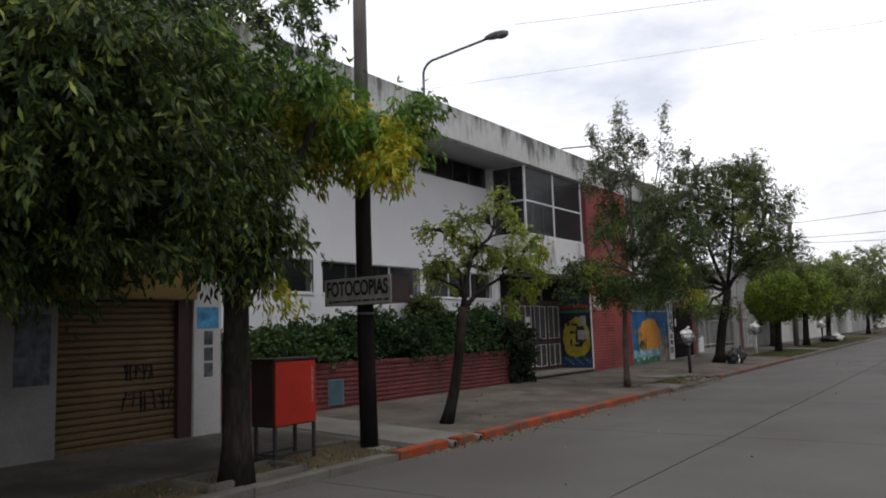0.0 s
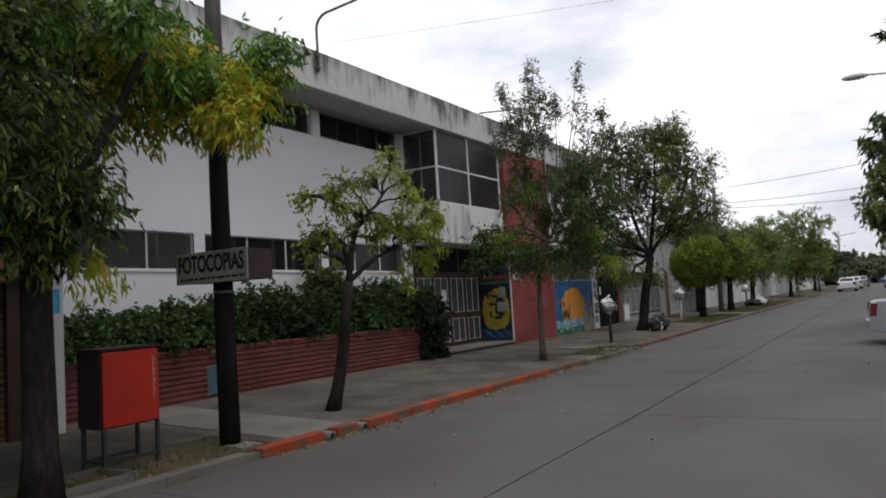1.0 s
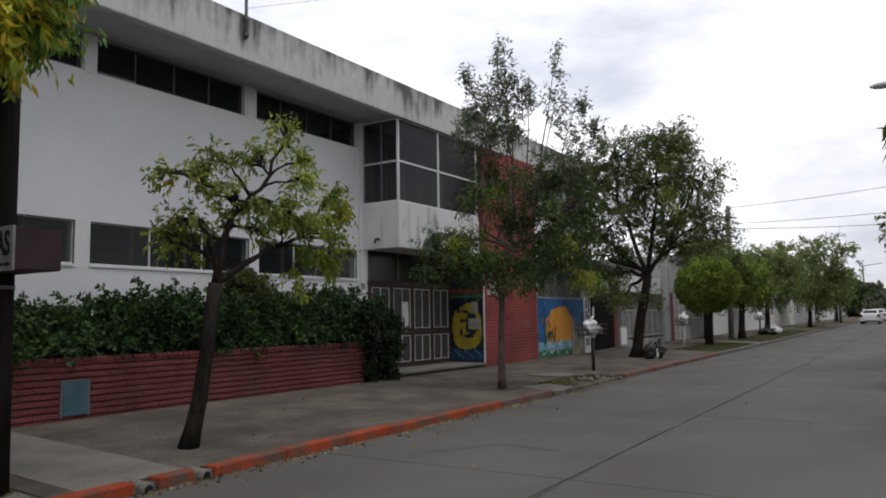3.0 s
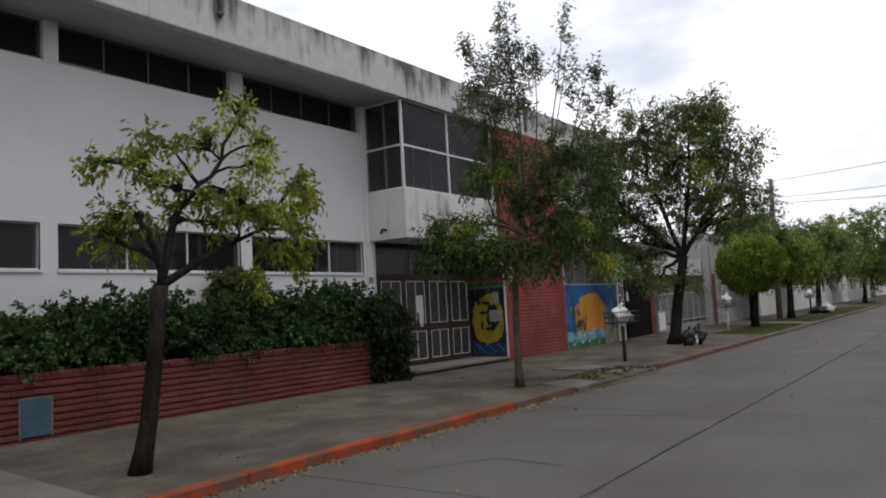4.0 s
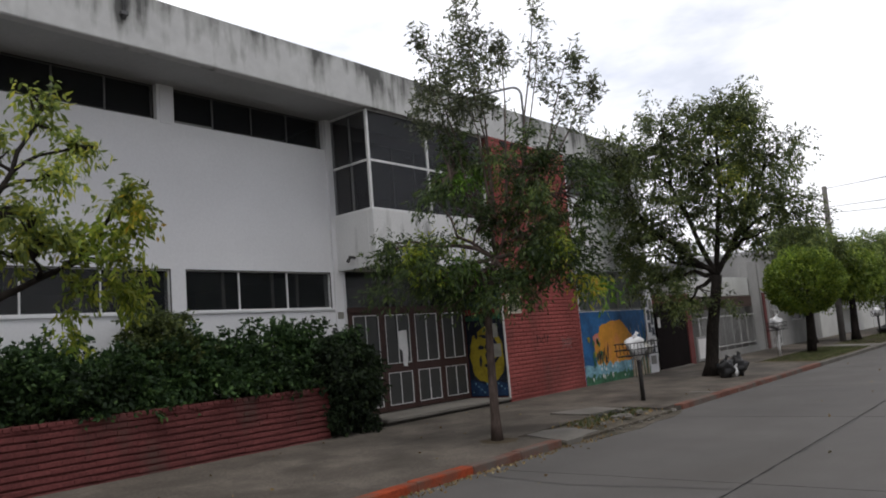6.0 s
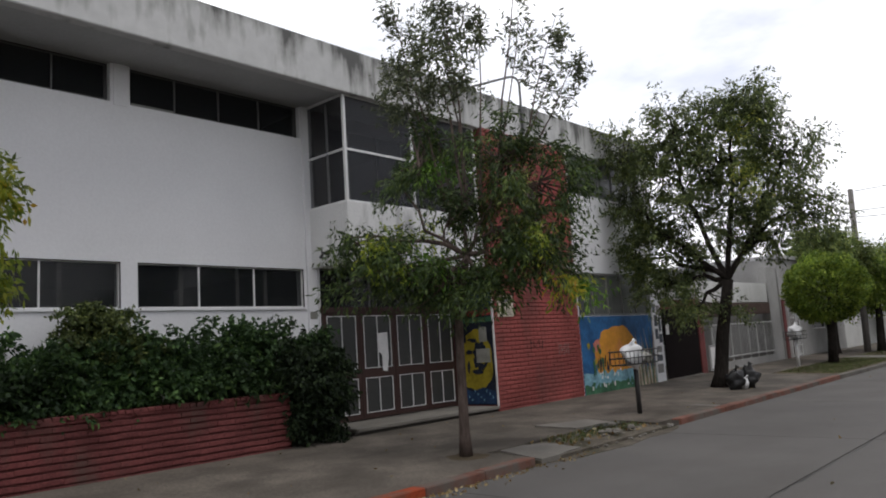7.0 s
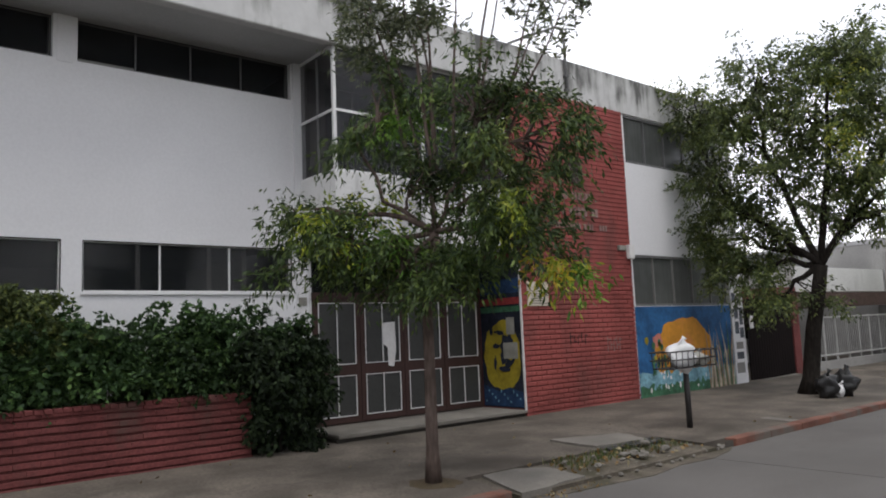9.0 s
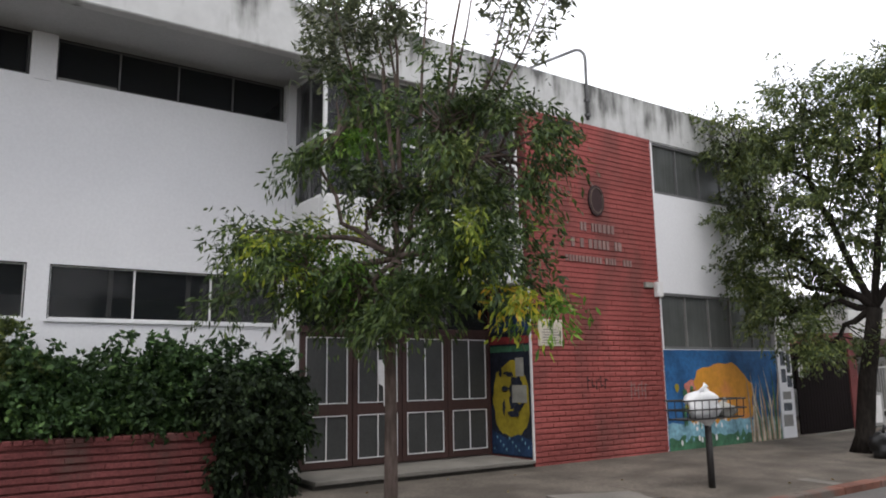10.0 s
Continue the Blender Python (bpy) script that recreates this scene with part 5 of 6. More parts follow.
for k in range(22):
    y, top, lean, w = 27.05 + 0.045 * k, rg.uniform(0.9, 1.85), rg.uniform(-0.28, 0.26), rg.uniform(0.012, 0.03)
    mid = 0.25 + (top - 0.25) * 0.55
    part("reed", Shape().plate([(y - w, 0.25), (y + w, 0.25), (y + lean * 0.3 + w * 1.1, mid), (y + lean, top), (y + lean * 0.3 - w * 1.1, mid)], "x", MX + 0.0195 + 0.0004 * k, 0.002), (mural_buff, mural_pale, mural_buff, mural_green)[k % 4], mural)
for k in range(13):
    y, z, h = 24.95 + rg.uniform(0, 0.75), rg.uniform(0.62, 0.85), rg.uniform(0.15, 0.45)
    lean = rg.uniform(-0.12, 0.12)
    part("plant", Shape().plate([(y - 0.02, z), (y + 0.02, z), (y + lean * 0.5 + 0.035, z + h * 0.6), (y + lean, z + h), (y + lean * 0.5 - 0.035, z + h * 0.6)], "x", MX + 0.0215 + 0.0003 * k, 0.002), mural_dark if k % 3 else mural_green, mural, "dark painted plant")
part("blossom", Shape().plate(blob(25.22, 1.36, 0.17, 0.14, 61, 16, 0.4), "x", MX + 0.012, 0.003), mural_pink, mural, "pink painted patch")
for k in range(9):
    y, z = 24.75 + rg.uniform(0, 0.75), rg.uniform(0.85, 1.45)
    part("flower", Shape().plate(blob(y, z, 0.06, 0.08, k + 40, 9, 0.5), "x", MX + 0.020, 0.002), mural_yellow if k % 2 else mural_green, mural)

MY = 21.30
side = tagged(thing("mural", (-10.3, MY, 0.35), "dark blue mural with a round yellow shape beside the doors", "mural"))
part("background", Shape().box(-10.8, -9.765, MY - 0.008, MY, 0.35, 2.95), mural_dark, side, "navy painted ground")
part("stripe", Shape().box(-10.79, -9.77, MY - 0.011, MY - 0.0085, 2.35, 2.6), mural_deep, side)
part("stripe", Shape().box(-10.79, -9.77, MY - 0.011, MY - 0.0085, 2.15, 2.27), mural_red, side)
part("stripe", Shape().box(-10.79, -9.77, MY - 0.011, MY - 0.0085, 2.02, 2.12), mural_green, side)
part("disc", Shape().plate(blob(-10.27, 1.25, 0.46, 0.62, 5, rough=0.12), "y", MY - 0.0085, -0.003), mural_yellow, side, "yellow round shape")
part("hollow", Shape().plate(blob(-10.12, 1.36, 0.19, 0.26, 9, rough=0.4), "y", MY - 0.012, -0.003), mural_dark, side, "navy hollow in the round shape")
part("patch", Shape().plate(blob(-10.06, 1.30, 0.10, 0.14, 31, rough=0.5), "y", MY - 0.0155, -0.003), mural_yellow, side)
for k, (x, z, w, h) in enumerate(((-10.52, 1.75, 0.05, 0.16), (-10.40, 1.42, 0.09, 0.05), (-10.22, 1.02, 0.13, 0.05), (-10.45, 1.12, 0.04, 0.12), (-10.3, 1.66, 0.12, 0.04), (-10.1, 1.12, 0.1, 0.07))):
    part("stroke", Shape().plate(blob(x, z, w, h, 50 + k, 10, 0.5), "y", MY - 0.019 - 0.0002 * k, -0.002), mural_dark, side)
part("water", Shape().plate([(-10.78, 0.37), (-9.78, 0.37), (-9.78, 0.62), (-10.1, 0.70), (-10.4, 0.62), (-10.78, 0.74)], "y", MY - 0.012, -0.003), mural_deep, side)
for k in range(12):
    part("daub", Shape().plate(blob(-10.72 + 0.078 * k, 0.45 + 0.06 * ((k * 7) % 4), 0.014, 0.025, 80 + k, 7), "y", MY - 0.0155, -0.002), mural_teal, side)
for x0, z0, w, h in ((-10.12, 1.62, 0.2, 0.3), (-10.22, 1.2, 0.36, 0.28)):
    tagged(part("notice", Shape().box(x0, x0 + w, MY - 0.026, MY - 0.0225, z0, z0 + h), sign_face), "greyish paper notice pasted over the mural", "notice", "notices on the mural")
structure("tower_edge", Shape().box(FRONT - 0.03, FRONT + 0.010, 21.275, 21.295, 0.3, 3.1), paper, "white painted corner strip of the tower", "trim")

plaque = thing("wall_plaque", (FRONT + 0.01, 21.7, 2.1), "cream plaque with small dark print on the brick tower", "plaque")
part("board", Shape().box(FRONT + 0.006, FRONT + 0.03, 21.43, 21.96, 2.1, 2.53), plaque_cream, plaque, bevel=0.004)
bars = Shape()
for k in range(6):
    bars.box(FRONT + 0.030, FRONT + 0.032, 21.5 + 0.03 * (k % 2), 21.9 - 0.04 * (k % 3), 2.14 + k * 0.043, 2.153 + k * 0.043)
bars.plate(blob(21.7, 2.45, 0.06, 0.05, 7, 14, 0.3), "x", FRONT + 0.030, 0.003)
part("print", bars, grey_frame, plaque)
emblem = thing("wall_emblem", (FRONT + 0.01, 22.91, 4.4), "dark oval bronze coat of arms on the brick tower", "emblem")
part("shield", Shape().plate(blob(22.91, 4.67, 0.19, 0.28, 4, rough=0.06), "x", FRONT + 0.006, 0.035), maroon, emblem)
part("rim", Shape().tube([(FRONT + 0.042, y, z) for y, z in blob(22.91, 4.67, 0.15, 0.23, 4, 24, 0.0)] + [(FRONT + 0.042, 23.06, 4.67)], 0.014, 5), bark_brown, emblem)
letters = thing("wall_lettering", (FRONT + 0.01, 22.2, 3.55), "three lines of raised pale letters on the brick tower", "lettering")
rg = random.Random(3)
for y0, y1, z0, z1 in ((22.5, 23.4, 4.10, 4.25), (22.27, 23.57, 3.80, 3.96), (22.12, 23.86, 3.54, 3.65)):
    y = y0
    while y < y1 - 0.05:
        w = rg.uniform(0.055, 0.10) * (z1 - z0) / 0.15
        if rg.random() > 0.12:
            part("letter", Shape().box(FRONT + 0.006, FRONT + 0.022, y, y + w * 0.82, z0, z1), faded_letter, letters)
        y += w + 0.018
for y0, y1, z0, z1, m in ((22.5, 23.02, 1.38, 1.6, ink), (23.56, 24.02, 1.2, 1.5, faded_letter)):
    gr = Shape()
    for k in range(5):
        y = y0 + (y1 - y0) * k / 5
        gr.box(FRONT + 0.006, FRONT + 0.009, y, y + 0.018, z0 + 0.05 * (k % 2), z1 - 0.04 * (k % 3)).box(FRONT + 0.006, FRONT + 0.009, y + 0.018, y + 0.075, z1 - 0.10 * (k % 2) - 0.07, z1 - 0.10 * (k % 2) - 0.052)
    tagged(part("graffiti_tag", gr, m), "scrawled spray-paint tag on the brick tower", "graffiti")
al = thing("alarm_box", (FRONT + 0.01, 24.3, 3.08), "small white alarm box on the tower corner", "alarm")
part("case", Shape().box(FRONT + 0.006, FRONT + 0.1, 24.33, 24.5, 3.02, 3.3), paper, al, bevel=0.012)
part("lamp", Shape().box(FRONT + 0.006, FRONT + 0.07, 24.05, 24.27, 3.18, 3.28), sign_face, al, bevel=0.01)
for k in range(2):
    tagged(part("air_vent", Shape().box(FRONT - 0.02, FRONT + 0.012, 21.75 + 0.42 * k, 22.02 + 0.42 * k, 5.9, 6.04), ink), "dark square vent at the tower top", "vent")
for k, (y0, z0, w, h, m) in enumerate(((28.2, 1.75, 0.17, 0.3, poster_dark), (28.2, 1.4, 0.17, 0.28, poster_dark), (28.42, 1.6, 0.14, 0.4, poster_dark), (28.2, 1.05, 0.3, 0.16, pillar_paint), (28.2, 0.82, 0.3, 0.16, poster_dark), (28.14, 2.12, 0.16, 0.22, poster_dark), (28.36, 2.05, 0.2, 0.26, pillar_paint), (28.4, 1.3, 0.18, 0.24, poster_dark), (28.16, 0.5, 0.34, 0.24, pillar_paint))):
    tagged(part("pillar_notice", Shape().box(FRONT + 0.021, FRONT + 0.024, y0, y0 + w, z0, z0 + h), m), "weathered notice pasted on the corner pillar", "notice", "notices on the corner pillar")
tagged(part("house_plate", Shape().box(WALL + 0.051, WALL + 0.06, 17.6, 17.74, 2.2, 2.33), sign_face), "small plate with plain marks beside the doors", "plate")
tagged(part("drain_spout", Shape().tube([(-10.4, 17.72, 3.3), (-10.4, 17.56, 3.31), (-10.4, 17.50, 3.22)], 0.03, 8), dark_metal, smooth=True), "short dark drain spout on the balcony side", "pipe")
meter = thing("meter_box", (FRONT, 10.1, 0.27), "grey-blue metal meter door set in the planter", "meter box")
part("door", Shape().box(FRONT - 0.02, FRONT + 0.018, 9.9, 10.26, 0.27, 0.72), meter_blue, meter, bevel=0.005)
part("frame", Shape().box(FRONT - 0.02, FRONT + 0.01, 9.875, 9.898, 0.25, 0.745).box(FRONT - 0.02, FRONT + 0.01, 10.262, 10.285, 0.25, 0.745).box(FRONT - 0.02, FRONT + 0.01, 9.9, 10.26, 0.722, 0.745), grey_frame, meter)

# ---- waste basket with bags ----
def bag(name, at, r, mat, label, seed, parent=None):
    b = Shape().ball((at[0], at[1], at[2] + r[2] * 0.9), r, 0.55, 18, 12, seed)
    b.tube([(at[0], at[1], at[2] + r[2] * 1.7), (at[0] + 0.02, at[1], at[2] + r[2] * 2.05), (at[0] + 0.05, at[1] + 0.03, at[2] + r[2] * 2.3)], [r[0] * 0.3, r[0] * 0.1, r[0] * 0.28], 8)
    ob = part(name, b, mat, smooth=True)
    return tagged(ob, label, "bag", "rubbish bags")


def waste_basket(x, y, z, post_mat, label):
    t = thing("waste_basket", (x, y, z), label, "basket", "waste baskets")
    part("post", Shape().tube([(x, y, z - 0.03), (x, y, z + 0.86)], 0.045, 10), post_mat, t, smooth=True)
    part("tray", Shape().box(x - 0.15, x + 0.15, y - 0.6, y + 0.6, z + 0.86, z + 0.88), dark_metal, t)
    for zz in (z + 0.99, z + 1.11):
        part("rim", Shape().tube([(x - 0.16, y - 0.65, zz), (x + 0.16, y - 0.65, zz), (x + 0.16, y + 0.65, zz), (x - 0.16, y + 0.65, zz), (x - 0.16, y - 0.65, zz)], 0.011, 5), dark_metal, t)
    for k in range(9):
        for s in (-1, 1):
            yy = y - 0.6 + 0.15 * k
            part("bar", Shape().tube([(x + s * 0.15, yy, z + 0.87), (x + s * 0.16, yy, z + 1.11)], 0.006, 4), dark_metal, t)
    return t


waste_basket(-7.05, 22.0, 0.15, dark_metal, "dark wire waste basket on a single post")
bag("rubbish_bag", (-7.05, 21.93, 1.0), (0.15, 0.28, 0.20), white_plastic, "knotted white plastic rubbish bag in the basket", 3)
bag("rubbish_bag", (-7.05, 22.34, 1.02), (0.13, 0.24, 0.10), sign_face, "greyish plastic bag lying in the basket", 6)
waste_basket(-8.15, 34.6, 0.14, white_metal, "pale wire waste basket on a white post")
bag("rubbish_bag", (-8.15, 34.6, 1.02), (0.15, 0.4, 0.22), white_plastic, "white plastic rubbish bag filling the far basket", 9)
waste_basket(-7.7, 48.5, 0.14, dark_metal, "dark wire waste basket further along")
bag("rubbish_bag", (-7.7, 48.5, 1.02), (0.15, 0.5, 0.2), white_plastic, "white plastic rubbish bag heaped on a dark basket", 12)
for x, y, r, m, t, s in ((-7.12, 26.8, (0.2, 0.22, 0.23), black_plastic, "black plastic rubbish bag by the tree", 15), (-7.0, 27.28, (0.22, 0.22, 0.25), black_plastic, "full black rubbish bag by the tree", 18), (-6.98, 26.98, (0.07, 0.10, 0.13), white_plastic, "small knotted white plastic rubbish bag", 21), (-7.3, 50.5, (0.4, 0.4, 0.25), white_plastic, "white rubbish bag on the grassy verge", 24), (-7.6, 50.2, (0.5, 0.6, 0.2), black_plastic, "dark rubbish bag on the far verge", 27)):
    bag("rubbish_bag", (x, y, 0.13), r, m, t, s)

# ---- cars ----
piece_of_car = functools.partial(part, climb=False)


def car(at, heading, paint, label):
    """A saloon 4.2 m long, tail at x = 0, nose along x, then put in place."""
    t = thing("car", (0, 0, 0), label, "car", "parked cars")
    W = 0.83
    low = [(0.03, 0.30), (0.0, 0.55), (0.03, 0.90), (0.12, 0.98), (0.75, 1.0), (1.9, 0.97), (2.95, 0.93), (3.7, 0.82), (4.12, 0.66), (4.2, 0.45), (4.15, 0.25), (3.65, 0.22)]
    for cx in (3.35, 0.86):
        low += [(cx + 0.36 * math.cos(a), 0.28 + 0.36 * math.sin(a)) for a in [math.pi * k / 8 for k in range(9)]]
        if cx > 2:
            low += [(2.6, 0.20), (1.6, 0.20)]
    body = Shape().plate(low, "y", -W, 2 * W)
    piece_of_car("body", body, paint, t, bevel=0.05)
    top = [(0.55, 0.985), (1.15, 1.36), (1.5, 1.42), (2.2, 1.41), (2.55, 1.33), (3.1, 0.94)]
    m = len(top)
    v = [(x, -W + 0.06 + (z - 0.98) * 0.42, z) for x, z in top] + [(x, W - 0.06 - (z - 0.98) * 0.42, z) for x, z in top]
    piece_of_car("cabin", Shape().add(v, [tuple(range(m)), tuple(range(2 * m - 1, m - 1, -1))] + [(i, i + m, (i + 1) % m + m, (i + 1) % m) for i in range(m)]), paint, t)
    for s in (-1, 1):
        for win in ([(0.86, 1.03), (1.22, 1.31), (1.62, 1.355), (1.62, 1.03)], [(1.7, 1.03), (1.7, 1.36), (2.2, 1.355), (2.48, 1.28), (2.78, 1.03)]):
            vv = [(x, s * (W - 0.052 - (z - 0.98) * 0.42), z) for x, z in win]
            vv += [(x, y - s * 0.01, z) for x, y, z in vv]
            k = len(win)
            piece_of_car("side_window", Shape().add(vv, [tuple(range(k)), tuple(range(2 * k - 1, k - 1, -1))] + [(i, i + k, (i + 1) % k + k, (i + 1) % k) for i in range(k)]), car_glass, t)
        for cx in (0.86, 3.35):
            wheel = piece_of_car("wheel", Shape().tube([(cx, s * (W - 0.2), 0.3), (cx, s * (W - 0.19), 0.3), (cx, s * (W - 0.02), 0.3), (cx, s * (W - 0.01), 0.3)], [0.27, 0.3, 0.3, 0.27], 24), rubber, t, smooth=False)
            piece_of_car("rim", Shape().tube([(cx, s * (W - 0.03), 0.3), (cx, s * (W - 0.004), 0.3), (cx, s * (W - 0.002), 0.3)], [0.19, 0.19, 0.17], 20), rim_mat, wheel)
            for q in range(5):
                a = 2 * math.pi * q / 5
                c, d = math.cos(a), math.sin(a)
                piece_of_car("rim_gap", Shape().tube([(cx + 0.115 * c, s * (W - 0.002), 0.3 + 0.115 * d), (cx + 0.115 * c, s * (W + 0.001), 0.3 + 0.115 * d)], 0.034, 8), rubber, wheel)
        piece_of_car("tail_lamp", Shape().add([(-0.005, s * (W + 0.004), 0.66), (0.02, s * (W + 0.004), 0.95), (0.15, s * (W + 0.004), 0.93), (0.11, s * (W + 0.004), 0.66), (-0.012, s * (W - 0.22), 0.66), (0.012, s * (W - 0.22), 0.95), (0.15, s * (W - 0.05), 0.93), (0.11, s * (W - 0.05), 0.66)], [(0, 1, 2, 3), (0, 4, 5, 1), (4, 7, 6, 5), (2, 6, 7, 3), (1, 5, 6, 2), (0, 3, 7, 4)]), tail_red, t)
        piece_of_car("head_lamp", Shape().box(3.98, 4.16, s * W - 0.03 * s, s * (W - 0.32), 0.58, 0.72), frosted, t)
        piece_of_car("mirror", Shape().ball((2.62, s * (W + 0.08), 1.02), (0.06, 0.1, 0.07), 0, 10, 6), paint, t, smooth=True)
        for hx in (1.25, 2.05):
            piece_of_car("door_handle", Shape().box(hx, hx + 0.14, s * W, s * (W + 0.02), 0.83, 0.86), dark_metal, t)
        piece_of_car("side_strip", Shape().box(1.2, 2.95, s * W, s * (W + 0.012), 0.55, 0.60), paint, t)
    piece_of_car("rear_window", Shape().add([(0.62, -0.62, 1.04), (0.62, 0.62, 1.04), (1.12, 0.55, 1.345), (1.12, -0.55, 1.345), (0.64, -0.62, 1.03), (0.64, 0.62, 1.03), (1.14, 0.55, 1.335), (1.14, -0.55, 1.335)], [(0, 1, 2, 3), (7, 6, 5, 4), (0, 4, 5, 1), (1, 5, 6, 2), (2, 6, 7, 3), (3, 7, 4, 0)]), car_glass, t)
    piece_of_car("windscreen", Shape().add([(2.585, -0.6, 1.315), (2.585, 0.6, 1.315), (3.06, 0.68, 0.975), (3.06, -0.68, 0.975), (2.56, -0.6, 1.30), (2.56, 0.6, 1.30), (3.03, 0.68, 0.96), (3.03, -0.68, 0.96)], [(0, 1, 2, 3), (7, 6, 5, 4), (0, 4, 5, 1), (1, 5, 6, 2), (2, 6, 7, 3), (3, 7, 4, 0)]), car_glass, t)
    piece_of_car("rear_bumper", Shape().box(-0.06, 0.25, -W + 0.01, W - 0.01, 0.32, 0.58), paint, t, bevel=0.04)
    piece_of_car("front_bumper", Shape().box(3.95, 4.25, -W + 0.01, W - 0.01, 0.25, 0.5), paint, t, bevel=0.04)
    piece_of_car("number_plate", Shape().box(-0.018, -0.006, -0.22, 0.22, 0.62, 0.74), paper, t)
    t.matrix_basis = pose(at[0], at[1], at[2] + rise(at[0], at[1]), 0, 0, heading)
    return t


car((-0.62, 21.35, -0.01), 4, silver, "silver saloon car standing across the far side of the road")
car((-4.4, 86, -0.01), 89, white_car, "white car parked near the kerb down the street")
car((-4.3, 98, -0.01), 91, white_car, "white car standing behind another white car")
car((-4.0, 110, -0.01), 90, silver, "silver car parked far down the street")
car((0.9, 92, -0.01), 86, blue_car, "dark blue car parked far down the street")
car((-0.5, 97, -0.01), 90, silver, "silver car standing far down the street")
car((-2.5, 138, -0.01), 0, blue_car, "blue car crossing the far end of the street")

# ---- houses along the far pavement ----
def house(name, y0, y1, z, mat, label, x=FRONT, windows=(), door=None, roof=soffit_mat):
    h = thing(name, (x, y0, 0.15), label, "house", "row houses")
    holes = [(a, b, c, d) for a, b, c, d in windows] + ([door] if door else [])
    part("wall", Shape().wall(x - 0.25, x, y0, y1, -0.03, z, holes).box(x - 7, x - 0.25, y0, y0 + 0.2, -0.03, z).box(x - 7, x - 0.25, y1 - 0.2, y1, -0.03, z).box(x - 7, x - 6.8, y0 + 0.2, y1 - 0.2, -0.03, z), mat, h)
    part("roof", Shape().box(x - 7.05, x + 0.1, y0 - 0.02, y1 + 0.02, z, z + 0.14), roof, h)
    for a, b, c, d in windows:
        wnd = part("window", Shape().box(x - 0.15, x - 0.1, a, b, c, c + 0.05).box(x - 0.15, x - 0.1, a, b, d - 0.05, d).box(x - 0.15, x - 0.1, a, a + 0.05, c, d).box(x - 0.15, x - 0.1, b - 0.05, b, c, d), white_metal, h)
        part("pane", Shape().box(x - 0.13, x - 0.12, a + 0.05, b - 0.05, c + 0.05, d - 0.05), car_glass, wnd)
    if door:
        a, b, c, d = door
        dr = part("door", Shape().box(x - 0.2, x - 0.14, a, b, c, d), door_brown, h)
        part("frame", Shape().box(x - 0.14, x - 0.08, a, a + 0.07, c, d), white_metal, dr)
        part("frame", Shape().box(x - 0.14, x - 0.08, b - 0.07, b, c, d), white_metal, dr)
    return h


gate = thing("metal_gate", (FRONT, 28.85, 0.2), "dark steel gate under a red-brown brick frame", "gate")
for k in range(18):
    part("board", Shape().box(FRONT - 0.06, FRONT - 0.03, 28.86 + k * 0.121, 28.972 + k * 0.121, 0.24, 2.2), gate_dark, gate)
part("notice", Shape().box(FRONT - 0.03, FRONT - 0.024, 28.95, 29.12, 1.45, 1.75), paper, gate)
structure("gate_lintel", Shape().box(FRONT - 0.3, FRONT, 28.62, 31.35, 2.2, 2.44), old_brick_mat, "red-brown painted lintel over the gate", "lintel", 0.01)
structure("gate_pillar", Shape().box(FRONT - 0.3, FRONT, 31.04, 31.4, 0.1, 2.2), old_brick_mat, "red-brown brick gate pillar", "pillar", 0.01)
structure("gate_threshold", Shape().box(FRONT - 0.3, FRONT + 0.1, 28.65, 31.0, 0.1, 0.25), slab_mat, "pale cement gate threshold", "step")
house("row_house", 28.7, 37.4, 3.2, house_white, "single-storey white house behind a porch and low fence", x=-12.6, windows=[(33.2, 35.4, 1.0, 2.2)], door=(31.8, 32.7, 0.2, 2.2))
structure("porch_roof", Shape().box(-12.6, FRONT - 0.1, 31.42, 37.4, 2.32, 3.0), house_white, "white flat porch fascia over the fence", "porch", 0.01)
structure("porch_awning", Shape().box(-12.4, FRONT - 0.02, 31.42, 37.3, 1.92, 2.3), roof_tile, "dark brown awning under the porch", "awning")
box2 = thing("meter_box", (FRONT, 31.6, 0.3), "white meter cabinet at the gate pillar", "meter box")
part("case", Shape().box(FRONT - 0.1, FRONT + 0.02, 31.55, 32.4, 0.25, 1.02), house_grey, box2, bevel=0.008)
part("door", Shape().box(FRONT + 0.02, FRONT + 0.03, 31.66, 32.29, 0.33, 0.96), paper, box2)
fence = thing("fence", (FRONT, 32.1, 0.2), "white-framed wire fence and gates before the porch", "fence")
part("base_wall", Shape().box(FRONT - 0.15, FRONT, 32.05, 37.4, 0.1, 0.45), house_grey, fence)
for k in range(8):
    y = 32.1 + k * 0.75
    part("post", Shape().box(FRONT - 0.09, FRONT - 0.05, y - 0.025, y + 0.025, 0.45, 1.66), fence_paint, fence)
for z in (0.6, 1.62):
    part("rail", Shape().box(FRONT - 0.05, FRONT - 0.025, 32.1, 37.4, z - 0.02, z + 0.02), fence_paint, fence)
for k in range(44):
    part("bar", Shape().box(FRONT - 0.048, FRONT - 0.036, 32.16 + k * 0.12, 32.176 + k * 0.12, 0.62, 1.6), fence_paint, fence)
structure("fence_wall", Shape().box(FRONT - 0.35, FRONT - 0.05, 37.42, 38.4, 0.1, 3.6), house_grey, "grey rendered wall between the houses", "wall")
house("row_house", 38.45, 46.5, 3.95, house_grey, "grey rendered house with a white lattice door", windows=[(42.0, 44.0, 1.2, 2.5)], door=(39.2, 40.3, 0.25, 2.1))
lat = thing("lattice_door", (FRONT, 39.2, 0.25), "white painted iron lattice gate before the door", "gate")
